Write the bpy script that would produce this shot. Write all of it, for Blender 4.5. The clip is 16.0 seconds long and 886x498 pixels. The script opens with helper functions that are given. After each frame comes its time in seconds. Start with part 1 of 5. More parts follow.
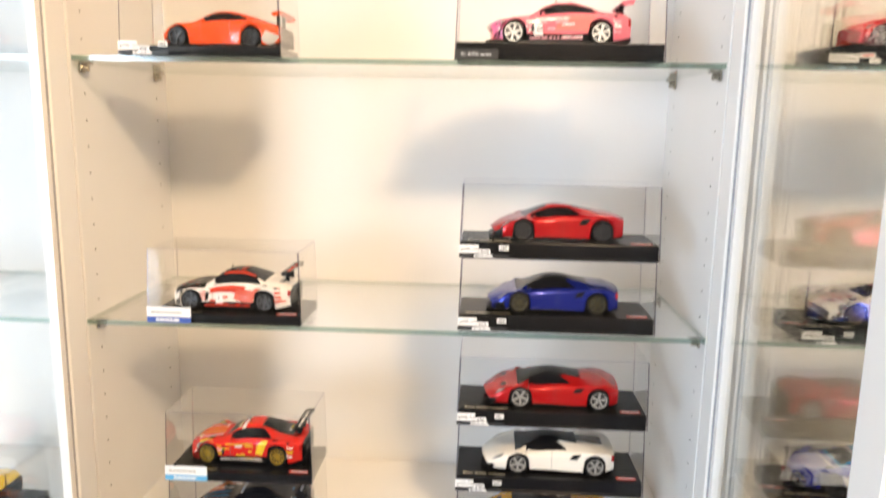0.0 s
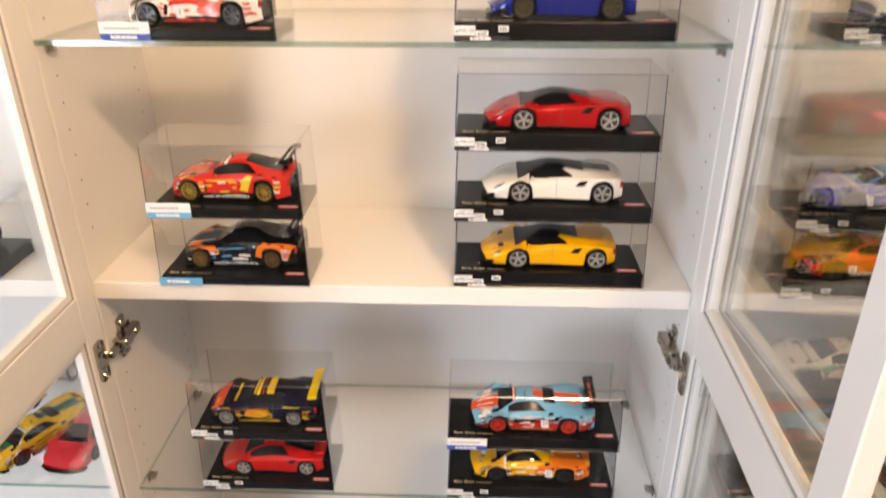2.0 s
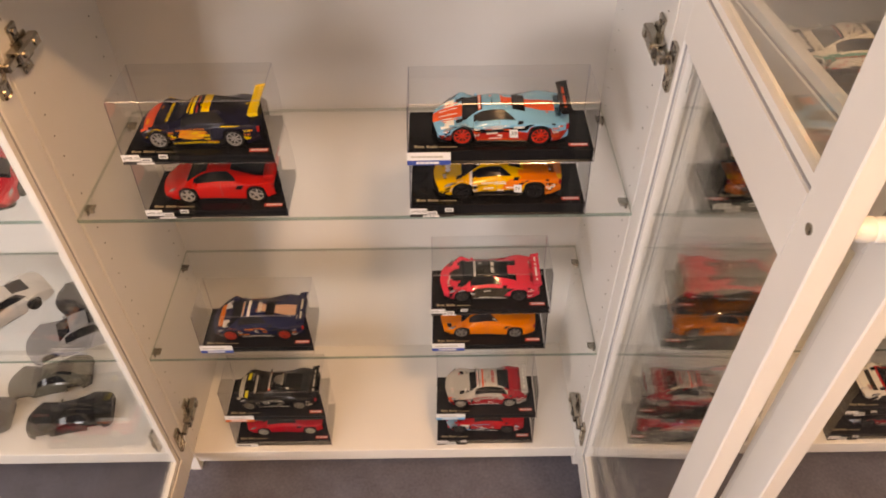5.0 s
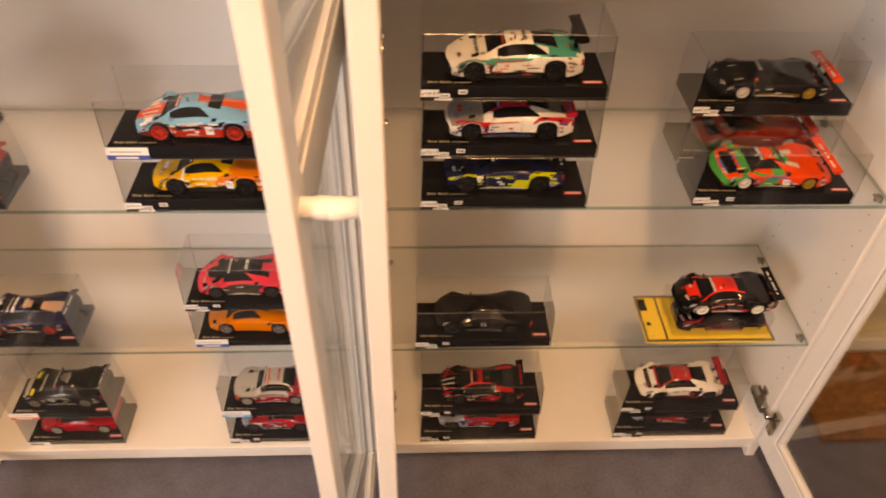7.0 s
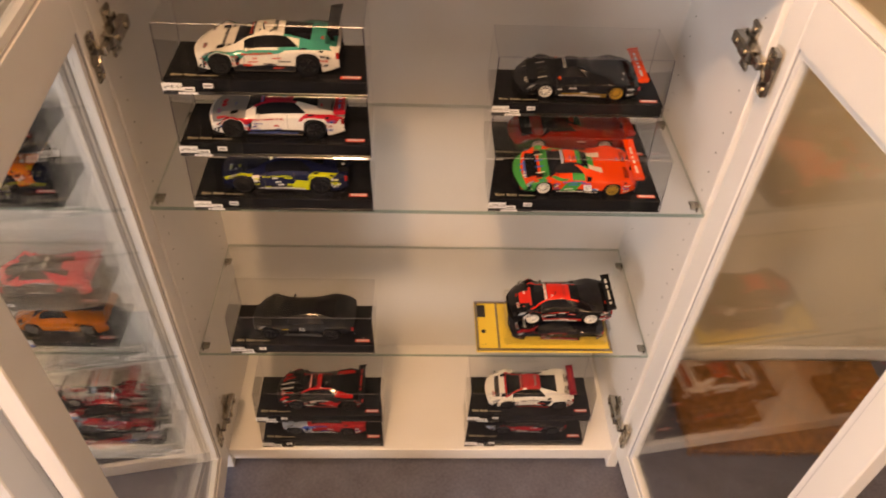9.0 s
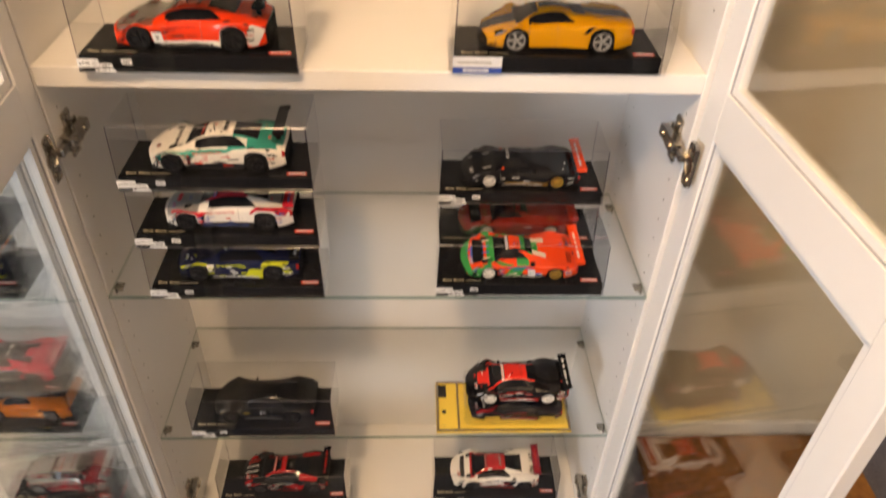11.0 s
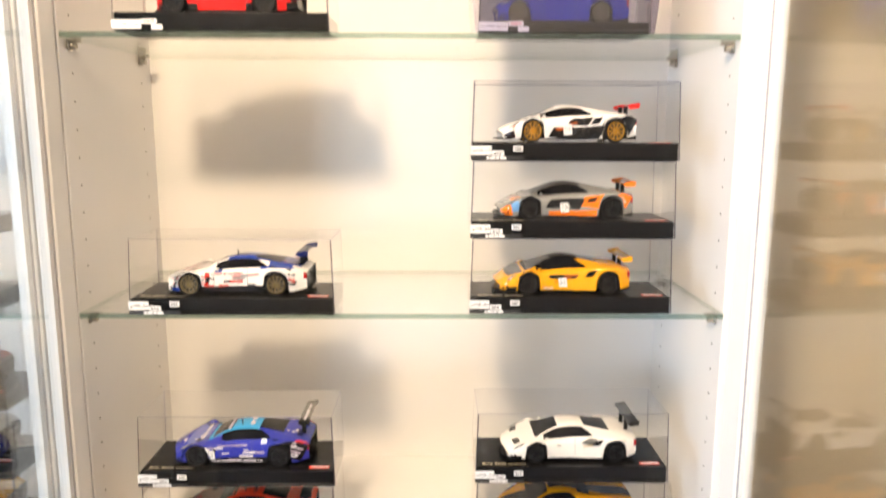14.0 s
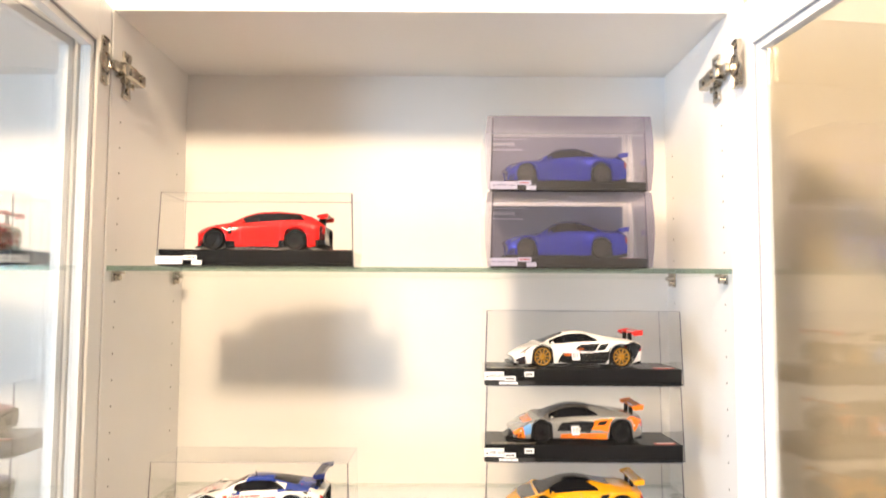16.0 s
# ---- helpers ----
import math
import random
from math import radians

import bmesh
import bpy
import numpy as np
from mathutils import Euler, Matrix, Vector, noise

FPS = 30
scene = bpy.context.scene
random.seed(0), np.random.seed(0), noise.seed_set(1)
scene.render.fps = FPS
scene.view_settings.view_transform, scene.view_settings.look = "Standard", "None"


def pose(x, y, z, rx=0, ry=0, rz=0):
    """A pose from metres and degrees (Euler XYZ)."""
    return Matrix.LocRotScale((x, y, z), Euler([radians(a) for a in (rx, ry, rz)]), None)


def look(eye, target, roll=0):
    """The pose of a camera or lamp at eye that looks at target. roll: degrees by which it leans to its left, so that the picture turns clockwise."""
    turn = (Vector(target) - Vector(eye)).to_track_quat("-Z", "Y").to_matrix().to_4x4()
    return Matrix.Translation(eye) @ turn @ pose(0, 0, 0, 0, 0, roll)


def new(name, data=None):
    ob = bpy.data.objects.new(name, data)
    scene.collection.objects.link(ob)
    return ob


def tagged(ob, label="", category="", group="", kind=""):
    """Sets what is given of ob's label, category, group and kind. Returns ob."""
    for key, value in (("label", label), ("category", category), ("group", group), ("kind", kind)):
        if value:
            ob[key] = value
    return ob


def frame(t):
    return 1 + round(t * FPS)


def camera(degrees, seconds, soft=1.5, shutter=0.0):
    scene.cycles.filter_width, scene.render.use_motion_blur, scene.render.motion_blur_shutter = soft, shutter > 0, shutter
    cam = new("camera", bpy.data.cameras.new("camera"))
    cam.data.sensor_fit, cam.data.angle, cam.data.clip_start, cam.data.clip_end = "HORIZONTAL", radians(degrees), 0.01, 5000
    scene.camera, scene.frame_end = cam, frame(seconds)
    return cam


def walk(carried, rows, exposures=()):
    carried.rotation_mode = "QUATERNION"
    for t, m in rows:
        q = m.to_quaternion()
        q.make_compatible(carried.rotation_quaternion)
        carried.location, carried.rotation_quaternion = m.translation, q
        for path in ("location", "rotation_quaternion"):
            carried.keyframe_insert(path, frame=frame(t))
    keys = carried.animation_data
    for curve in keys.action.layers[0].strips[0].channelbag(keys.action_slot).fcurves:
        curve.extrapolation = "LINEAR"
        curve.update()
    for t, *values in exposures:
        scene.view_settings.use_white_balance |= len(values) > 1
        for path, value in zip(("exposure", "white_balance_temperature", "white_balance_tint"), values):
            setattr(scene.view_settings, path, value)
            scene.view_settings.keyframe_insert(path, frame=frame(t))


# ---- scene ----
cam = camera(62.7, 16.0, soft=1.8, shutter=0.5)

PATH = [
    (0, (-0.293, -0.855, 1.596), (-0.394, 1.11, 1.2475), 1.0),
    (0.5, (-0.295, -0.842, 1.565), (-0.405, 1.088, 1.0626), 1.1),
    (1, (-0.299, -0.829, 1.538), (-0.403, 1.067, 0.9178), 1.3),
    (1.5, (-0.297, -0.815, 1.513), (-0.398, 1.032, 0.7638), 0.8),
    (2, (-0.295, -0.801, 1.487), (-0.373, 0.99, 0.6123), -0.2),
    (2.5, (-0.295, -0.785, 1.457), (-0.362, 0.936, 0.4518), -1.0),
    (3, (-0.3, -0.767, 1.423), (-0.348, 0.861, 0.2696), -1.0),
    (3.5, (-0.3, -0.752, 1.391), (-0.34, 0.783, 0.1141), -1.4),
    (3.7, (-0.298, -0.75, 1.381), (-0.339, 0.753, 0.0651), -1.6),
    (5.8, (-0.247, -0.747, 1.368), (-0.196, 0.667, -0.045), -1.0),
    (6, (-0.194, -0.757, 1.37), (-0.13, 0.667, -0.034), -1.7),
    (6.5, (-0.054, -0.796, 1.379), (0.053, 0.65, 0.0), 0.4),
    (7, (0.073, -0.802, 1.376), (0.156, 0.647, 0.001), 1.9),
    (7.5, (0.105, -0.775, 1.371), (0.2615, 0.66, -0.012), 1.1),
    (8, (0.198, -0.763, 1.359), (0.35, 0.669, -0.029), 2.2),
    (8.5, (0.295, -0.755, 1.359), (0.39, 0.676, -0.035), 3.6),
    (8.7, (0.333, -0.752, 1.359), (0.421, 0.677, -0.038), 3.3),
    (10.8, (0.445, -0.76, 1.387), (0.529, 0.753, 0.0851), 2.1),
    (11, (0.444, -0.764, 1.4), (0.526, 0.789, 0.148), 2.1),
    (11.5, (0.444, -0.773, 1.431), (0.514, 0.872, 0.3026), 1.7),
    (12, (0.446, -0.781, 1.461), (0.495, 0.954, 0.4805), 1.3),
    (12.5, (0.444, -0.788, 1.491), (0.478, 1.028, 0.6643), 0.9),
    (13, (0.439, -0.803, 1.519), (0.471, 1.079, 0.8524), 0.7),
    (13.5, (0.437, -0.821, 1.544), (0.469, 1.114, 1.0432), 0.5),
    (14, (0.44, -0.835, 1.562), (0.457, 1.137, 1.2292), 0.2),
    (14.5, (0.433, -0.843, 1.582), (0.446, 1.148, 1.4001), 0.0),
    (15, (0.434, -0.857, 1.604), (0.44, 1.143, 1.5551), 0.0),
    (15.5, (0.43, -0.867, 1.616), (0.434, 1.132, 1.6753), 0.1),
    (16, (0.429, -0.878, 1.627), (0.428, 1.118, 1.7616), 0.3),
]
EXPOSURES = [
    (0, 0.06, 6950, 14), (1.5, -0.01, 7550, 20), (2.5, -0.15, 8100, 23), (3.7, -0.25, 8700, 26), (6, -0.25, 11600, 35), (7, -0.14, 12000, 35), (8.7, 0.0, 10200, 33),
    (10.8, 0.05, 8100, 22), (12, 0.18, 6900, 17), (13.5, 0.38, 6400, 14), (15, 0.49, 6300, 13), (16, 0.54, 6300, 13),
]
walk(cam, [(t, look(eye, target, roll)) for t, eye, target, roll in PATH], EXPOSURES)
scene.cycles.transparent_max_bounces = 24

# ---- light ----
world = bpy.data.worlds.new("daylight")
scene.world = world
world.use_nodes = True
wn = world.node_tree.nodes
sky = wn.new("ShaderNodeTexSky")
sky.sky_type, sky.sun_disc = "NISHITA", False
sky.sun_elevation, sky.sun_rotation = radians(35), radians(60)
world.node_tree.links.new(sky.outputs[0], wn["Background"].inputs[0])
wn["Background"].inputs[1].default_value = 0.12

# ceiling lamp of the room and the daylight of the window
LAMP = (0.12, -1.12, 2.43)
bulb_light = bpy.data.lights.new("ceiling_bulb_light", "POINT")
bulb_light.energy, bulb_light.color, bulb_light.shadow_soft_size = 76, (1.0, 0.765, 0.49), 0.085
new("ceiling_bulb_light", bulb_light).location = LAMP
win_light = bpy.data.lights.new("window_light", "AREA")
win_light.shape, win_light.size, win_light.size_y = "RECTANGLE", 0.95, 1.3
win_light.energy, win_light.color = 121, (0.60, 0.79, 1.0)
new("window_light", win_light).matrix_world = look((-2.45, -2.86, 1.35), (-2.45, 0, 1.35))


# ---- materials ----
def rgb(h):
    """A linear colour from a hex text."""
    c = [int(h[i : i + 2], 16) / 255 for i in (0, 2, 4)]
    return tuple(v / 12.92 if v < 0.04 else ((v + 0.055) / 1.055) ** 2.4 for v in c) + (1,)


def surface(name, colour, rough=0.5, metal=0.0, spec=0.5, vary=0.06, scale=40.0, bump=0.0, bump_scale=300.0, coat=0.0, stretch=(1, 1, 1), stain=0.0):
    m = bpy.data.materials.new(name)
    m.use_nodes = True
    n, l = m.node_tree.nodes, m.node_tree.links
    p = n["Principled BSDF"]
    p.inputs["Metallic"].default_value = metal
    p.inputs["Coat Weight"].default_value = coat
    p.inputs["Specular IOR Level"].default_value = spec
    p.inputs["Coat Roughness"].default_value = 0.06
    tc, mp = n.new("ShaderNodeTexCoord"), n.new("ShaderNodeMapping")
    mp.inputs["Scale"].default_value = stretch
    l.new(tc.outputs["Object"], mp.inputs[0])
    fine, wide = n.new("ShaderNodeTexNoise"), n.new("ShaderNodeTexNoise")
    fine.inputs["Scale"].default_value, wide.inputs["Scale"].default_value = scale, scale * 0.11
    fine.inputs["Detail"].default_value = wide.inputs["Detail"].default_value = 3
    l.new(mp.outputs[0], fine.inputs[0]), l.new(mp.outputs[0], wide.inputs[0])
    add = n.new("ShaderNodeMath")
    add.operation = "ADD"
    l.new(fine.outputs[0], add.inputs[0]), l.new(wide.outputs[0], add.inputs[1])
    rng = n.new("ShaderNodeMapRange")
    rng.inputs[1].default_value, rng.inputs[2].default_value = 0.6, 1.4
    rng.inputs[3].default_value, rng.inputs[4].default_value = 1 - vary - stain, 1 + vary
    l.new(add.outputs[0], rng.inputs[0])
    mul = n.new("ShaderNodeMix")
    mul.data_type, mul.blend_type = "RGBA", "MULTIPLY"
    mul.inputs[0].default_value = 1
    mul.inputs[6].default_value = colour
    l.new(rng.outputs[0], mul.inputs[7])
    l.new(mul.outputs[2], p.inputs["Base Color"])
    rr = n.new("ShaderNodeMapRange")
    rr.inputs[3].default_value, rr.inputs[4].default_value = rough * 0.85, min(1, rough * 1.15)
    l.new(wide.outputs[0], rr.inputs[0]), l.new(rr.outputs[0], p.inputs["Roughness"])
    if bump:
        bn, bp = n.new("ShaderNodeTexNoise"), n.new("ShaderNodeBump")
        bn.inputs["Scale"].default_value, bn.inputs["Detail"].default_value = bump_scale, 4
        l.new(mp.outputs[0], bn.inputs[0]), l.new(bn.outputs[0], bp.inputs["Height"])
        bp.inputs["Strength"].default_value, bp.inputs["Distance"].default_value = bump, 0.002
        l.new(bp.outputs[0], p.inputs["Normal"])
    return m


def clear(name, tint, low=0.04, high=0.9, rough=0.02, power=4.5):
    """A thin clear sheet: seen through, with gloss that grows towards grazing."""
    m = bpy.data.materials.new(name)
    m.use_nodes = True
    n, l = m.node_tree.nodes, m.node_tree.links
    n.remove(n["Principled BSDF"])
    out = n["Material Output"]
    tr, gl, mix, lw = (n.new(k) for k in ("ShaderNodeBsdfTransparent", "ShaderNodeBsdfGlossy", "ShaderNodeMixShader", "ShaderNodeLayerWeight"))
    tr.inputs[0].default_value = (*tint, 1)
    gl.inputs["Color"].default_value = (1, 1, 1, 1)
    gl.inputs["Roughness"].default_value = rough
    lw.inputs[0].default_value = 0.5
    pw, mr = n.new("ShaderNodeMath"), n.new("ShaderNodeMapRange")
    pw.operation = "POWER"
    pw.inputs[1].default_value = power
    l.new(lw.outputs["Facing"], pw.inputs[0]), l.new(pw.outputs[0], mr.inputs[0])
    mr.inputs[3].default_value, mr.inputs[4].default_value = low, high
    l.new(mr.outputs[0], mix.inputs[0]), l.new(tr.outputs[0], mix.inputs[1]), l.new(gl.outputs[0], mix.inputs[2])
    l.new(mix.outputs[0], out.inputs[0])
    return m


LAM = surface("white_laminate", (0.80, 0.78, 0.75, 1), 0.38, vary=0.015, scale=14, bump=0.03, bump_scale=500)
LAM_BACK = surface("white_hardboard", (0.80, 0.78, 0.75, 1), 0.55, vary=0.02, scale=9, bump=0.03, bump_scale=250)
DOORP = surface("white_door_foil", (0.82, 0.80, 0.77, 1), 0.32, vary=0.015, scale=20, bump=0.02, bump_scale=400)
HOLE = surface("drilled_hole", (0.26, 0.24, 0.21, 1), 0.9)
GAP = surface("grey_gasket", (0.34, 0.34, 0.36, 1), 0.6)
PANE = clear("door_glass", (0.945, 0.95, 0.94), 0.045, 0.95, 0.006, 4.0)
SHELF = clear("shelf_glass", (0.985, 0.99, 0.985), 0.03, 0.9, 0.01)
SHELF_EDGE = clear("glass_cut_edge", (0.47, 0.63, 0.57), 0.10, 0.5, 0.15)
SHELF_REAR = clear("glass_rear_edge", (0.70, 0.76, 0.72), 0.08, 0.5, 0.15)
ACR = clear("clear_acrylic", (0.948, 0.948, 0.948), 0.014, 0.95, 0.010, 3.2)
ACR_EDGE = clear("acrylic_edge", (0.66, 0.64, 0.73), 0.20, 0.8, 0.06)
# the dark line seen along clear front corners is put into this tint
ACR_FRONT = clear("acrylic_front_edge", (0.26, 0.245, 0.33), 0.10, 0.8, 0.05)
SLEEVE = clear("violet_film", (0.66, 0.64, 0.75), 0.11, 0.8, 0.30)
BLACKP = surface("black_plastic", (0.009, 0.009, 0.010, 1), 0.22, spec=0.2, vary=0.25, scale=90, bump=0.02)
NICKEL = surface("nickel_steel", (0.43, 0.395, 0.345, 1), 0.22, 1.0, vary=0.1, scale=120)
WHITE_ST = surface("white_sticker", (0.80, 0.80, 0.80, 1), 0.5, vary=0.02)
BLUE_ST = surface("blue_sticker", rgb("2a4a9c"), 0.5)
SKY_ST = surface("light_blue_sticker", rgb("5aa9d6"), 0.5)
ORANGE_ST = surface("orange_sticker", rgb("e06a28"), 0.5)
BLACK_ST = surface("black_print", (0.02, 0.02, 0.02, 1), 0.5)
SEAM = surface("panel_gap", (0.11, 0.11, 0.11, 1), 0.6)
GREY_ST = surface("grey_print", (0.42, 0.40, 0.36, 1), 0.5)
GREY_CARD = surface("grey_card", (0.36, 0.35, 0.37, 1), 0.6, vary=0.06, scale=60)
GOLD_PR = surface("pale_gold_print", rgb("b4a98c"), 0.4)
RED_BADGE = surface("red_badge", rgb("d8452e"), 0.4, vary=0.1)
RUBBER = surface("black_rubber", (0.008, 0.008, 0.008, 1), 0.7, spec=0.2, bump=0.1, bump_scale=900)
TINT = surface("dark_car_glass", (0.008, 0.008, 0.010, 1), 0.05, spec=0.20, coat=0.05)
LENS = surface("clear_lamp_lens", (0.45, 0.47, 0.50, 1), 0.10, 0.4, coat=0.8)
TAIL = surface("red_lamp_lens", rgb("a01818"), 0.12, coat=0.8)
CARBON = surface("carbon_black", (0.010, 0.010, 0.011, 1), 0.22, spec=0.14, vary=0.3, scale=400)
YCARD = surface("yellow_card", rgb("efd058"), 0.45, vary=0.04)
MATS = {}


def paint(h, metal=0.0):
    """Model car paint of a hex colour, made once."""
    key = (h, metal)
    if key not in MATS:
        MATS[key] = surface("car_paint", rgb(h), 0.12, metal, spec=0.22, vary=0.05, scale=300, coat=0.45)
    return MATS[key]


def rim_paint(h, metal=0.7):
    key = ("rim", h)
    if key not in MATS:
        MATS[key] = surface("rim_paint", rgb(h), 0.3, metal, vary=0.1, scale=300)
    return MATS[key]


# ---- building helpers ----
def thing(name, label, category, at=(0, 0, 0), group="", kind=""):
    ob = new(name)
    ob.empty_display_size = 0.02
    ob.location = at
    return tagged(ob, label, category, group, kind)


def part(name, bm, material, parent=None, label="", smooth=False):
    """Links a bmesh, or a mesh, as one object under a thing or a part."""
    if isinstance(bm, bmesh.types.BMesh):
        me = bpy.data.meshes.new(name)
        bm.to_mesh(me)
        bm.free()
        for m in material if isinstance(material, (list, tuple)) else [material]:
            me.materials.append(m)
        if smooth:
            me.shade_smooth()
    else:
        me = bm
    ob = new(name, me)
    ob.parent = parent
    return tagged(ob, label) if label else ob


def box(bm, x0, x1, y0, y1, z0, z1, bevel=0.0, seg=1, mat=0):
    """Adds a box to a bmesh, with bevelled edges."""
    vs = [bm.verts.new((x, y, z)) for x in (x0, x1) for y in (y0, y1) for z in (z0, z1)]
    fs = [bm.faces.new([vs[i] for i in f]) for f in ((0, 1, 3, 2), (4, 6, 7, 5), (0, 4, 5, 1), (2, 3, 7, 6), (0, 2, 6, 4), (1, 5, 7, 3))]
    for f in fs:
        f.material_index = mat
    if bevel:
        es = {e for f in fs for e in f.edges}
        bmesh.ops.bevel(bm, geom=list(es), offset=bevel, segments=seg, affect="EDGES", profile=0.5)
    return bm


def boxed(x0, x1, y0, y1, z0, z1, bevel=0.0, seg=1):
    return box(bmesh.new(), x0, x1, y0, y1, z0, z1, bevel, seg)


def lathe(bm, prof, n=24, axis="y", at=(0, 0, 0), mat=0, caps=True):
    """Turns a profile of (radius, along) round an axis."""
    rings = []
    for r, a in prof:
        ring = []
        for k in range(n):
            c, s = math.cos(2 * math.pi * k / n) * r, math.sin(2 * math.pi * k / n) * r
            p = {"y": (c, a, s), "z": (c, s, a), "x": (a, c, s)}[axis]
            ring.append(bm.verts.new((p[0] + at[0], p[1] + at[1], p[2] + at[2])))
        rings.append(ring)
    for a, b in zip(rings, rings[1:]):
        for k in range(n):
            bm.faces.new((a[k], a[(k + 1) % n], b[(k + 1) % n], b[k])).material_index = mat
    for ring in (rings[0], rings[-1]) if caps else ():
        bm.faces.new(ring).material_index = mat
    bmesh.ops.recalc_face_normals(bm, faces=bm.faces)
    return bm


TEXTS = {}


def text_mesh(s, size, material):
    """Flat lettering in the xz plane, centred, facing -y."""
    key = (s, size, material.name)
    if key not in TEXTS:
        cu = bpy.data.curves.new("lettering", "FONT")
        cu.body, cu.size, cu.align_x, cu.align_y, cu.resolution_u = s, size, "CENTER", "CENTER", 2
        ob = bpy.data.objects.new("lettering", cu)
        me = bpy.data.meshes.new_from_object(ob)
        me.transform(Matrix.Rotation(radians(90), 4, "X"))
        me.materials.clear()
        me.materials.append(material)
        bpy.data.objects.remove(ob)
        TEXTS[key] = me
    return TEXTS[key]


# ---- room ----
X0, X1, Y0, Y1, ZC = -3.25, 2.6, -2.9, 0.285, 2.6
WALLM = surface("beige_wall_paint", (0.70, 0.60, 0.44, 1), 0.85, vary=0.03, scale=6, bump=0.12, bump_scale=180)
ROOMW = surface("cream_wall_paint", (0.52, 0.495, 0.46, 1), 0.85, vary=0.03, scale=6, bump=0.1, bump_scale=180)
CARPET = surface("blue_grey_carpet", (0.115, 0.115, 0.150, 1), 0.95, vary=0.30, scale=160, bump=0.6, bump_scale=700)
CEIL = surface("white_ceiling_paint", (0.86, 0.85, 0.82, 1), 0.9, vary=0.02, scale=5)
TRIM = surface("white_gloss_trim", (0.76, 0.72, 0.65, 1), 0.4, vary=0.03)


def setting(name, bm, material, label, category):
    return tagged(part(name, bm, material), label, category, kind="structure")


setting("floor", boxed(X0, X1, Y0, Y1, -0.05, 0.0), CARPET, "short-pile blue-grey carpet floor", "floor")
setting("ceiling", boxed(X0, X1, Y0, Y1, ZC, ZC + 0.05), CEIL, "plain white painted ceiling", "ceiling")
setting("wall_north", boxed(X0, X1, Y1, Y1 + 0.1, 0, ZC), WALLM, "beige painted wall behind the cabinets", "wall")
setting("wall_east", boxed(X1, X1 + 0.1, Y0, Y1, 0, ZC), ROOMW, "cream painted side wall", "wall")
setting("wall_west", boxed(X0 - 0.1, X0, Y0, Y1, 0, ZC), ROOMW, "cream painted side wall", "wall")
WX0, WX1, WZ0, WZ1 = -3.0, -1.9, 0.6, 2.1
bm = bmesh.new()
box(bm, X0, WX0, Y0 - 0.1, Y0, 0, ZC), box(bm, WX1, X1, Y0 - 0.1, Y0, 0, ZC)
box(bm, WX0, WX1, Y0 - 0.1, Y0, 0, WZ0), box(bm, WX0, WX1, Y0 - 0.1, Y0, WZ1, ZC)
setting("wall_south", bm, ROOMW, "cream painted wall with a window opening", "wall")
wf = bmesh.new()
for a in ((WX0, WX0 + 0.06, WZ0, WZ1), (WX1 - 0.06, WX1, WZ0, WZ1), (WX0 + 0.06, WX1 - 0.06, WZ0, WZ0 + 0.06), (WX0 + 0.06, WX1 - 0.06, WZ1 - 0.06, WZ1), (-2.48, -2.42, WZ0 + 0.06, WZ1 - 0.06)):
    box(wf, a[0], a[1], Y0 - 0.08, Y0 - 0.02, a[2], a[3], 0.004)
setting("window_1", wf, TRIM, "white framed window with daylight behind", "window")
setting("baseboard", boxed(0.83, X1, Y1 - 0.012, Y1, 0, 0.048, 0.003), TRIM, "low cream painted baseboard along the wall", "baseboard")

lamp = thing("ceiling_lamp", "small white ceiling lamp with a warm bulb", "lamp", (LAMP[0], LAMP[1], 0))
part("canopy", lathe(bmesh.new(), [(0.05, ZC - 0.002), (0.05, ZC - 0.02), (0.02, ZC - 0.035)], 24, "z"), TRIM, lamp)
part("socket", lathe(bmesh.new(), [(0.018, ZC - 0.035), (0.018, ZC - 0.085)], 16, "z"), TRIM, lamp)

# ---- coir mat on the carpet beside the cabinet ----
COIR = surface("brown_coir", rgb("94622e"), 0.95, vary=0.35, scale=60, bump=0.9, bump_scale=420, stain=0.2)
mat_t = thing("door_mat", "worn brown coir door mat lying on the carpet", "mat", (0.955, 0.022, 0))
part("mat_pad", boxed(0.008, 0.50, 0.008, 0.245, 0.0005, 0.014, 0.003), COIR, mat_t)
bm = bmesh.new()
rnd = random.Random(4)
for k in range(1500):
    side = rnd.random()
    if side < 0.45:
        x, y, dx, dy = rnd.uniform(0, 0.5), 0.009, rnd.uniform(-0.004, 0.004), -rnd.uniform(0.004, 0.016)
    elif side < 0.7:
        x, y, dx, dy = 0.009, rnd.uniform(0, 0.245), -rnd.uniform(0.004, 0.014), rnd.uniform(-0.004, 0.004)
    else:
        x, y, dx, dy = rnd.uniform(0.01, 0.49), rnd.uniform(0.01, 0.24), rnd.uniform(-0.006, 0.006), rnd.uniform(-0.006, 0.006)
    z0 = rnd.uniform(0.002, 0.012) if side < 0.7 else 0.013
    z1 = rnd.uniform(0.001, 0.01) if side < 0.7 else rnd.uniform(0.014, 0.019)
    a = bm.verts.new((x - 0.0008, y - 0.0008, z0))
    b = bm.verts.new((x + 0.0008, y + 0.0008, z0))
    c = bm.verts.new((x + dx, y + dy, z1))
    d = bm.verts.new((x, y, z0 + 0.0012))
    bm.faces.new((a, b, c)), bm.faces.new((a, d, c)), bm.faces.new((b, d, c))
tagged(part("mat_fibres", bm, COIR, mat_t), kind="stuff")

# ---- cabinets ----
S0, S1, S2, S3, S4, S5, TOP = 0.067, 0.377, 0.705, 1.041, 1.345, 1.664, 1.98
D = 0.262


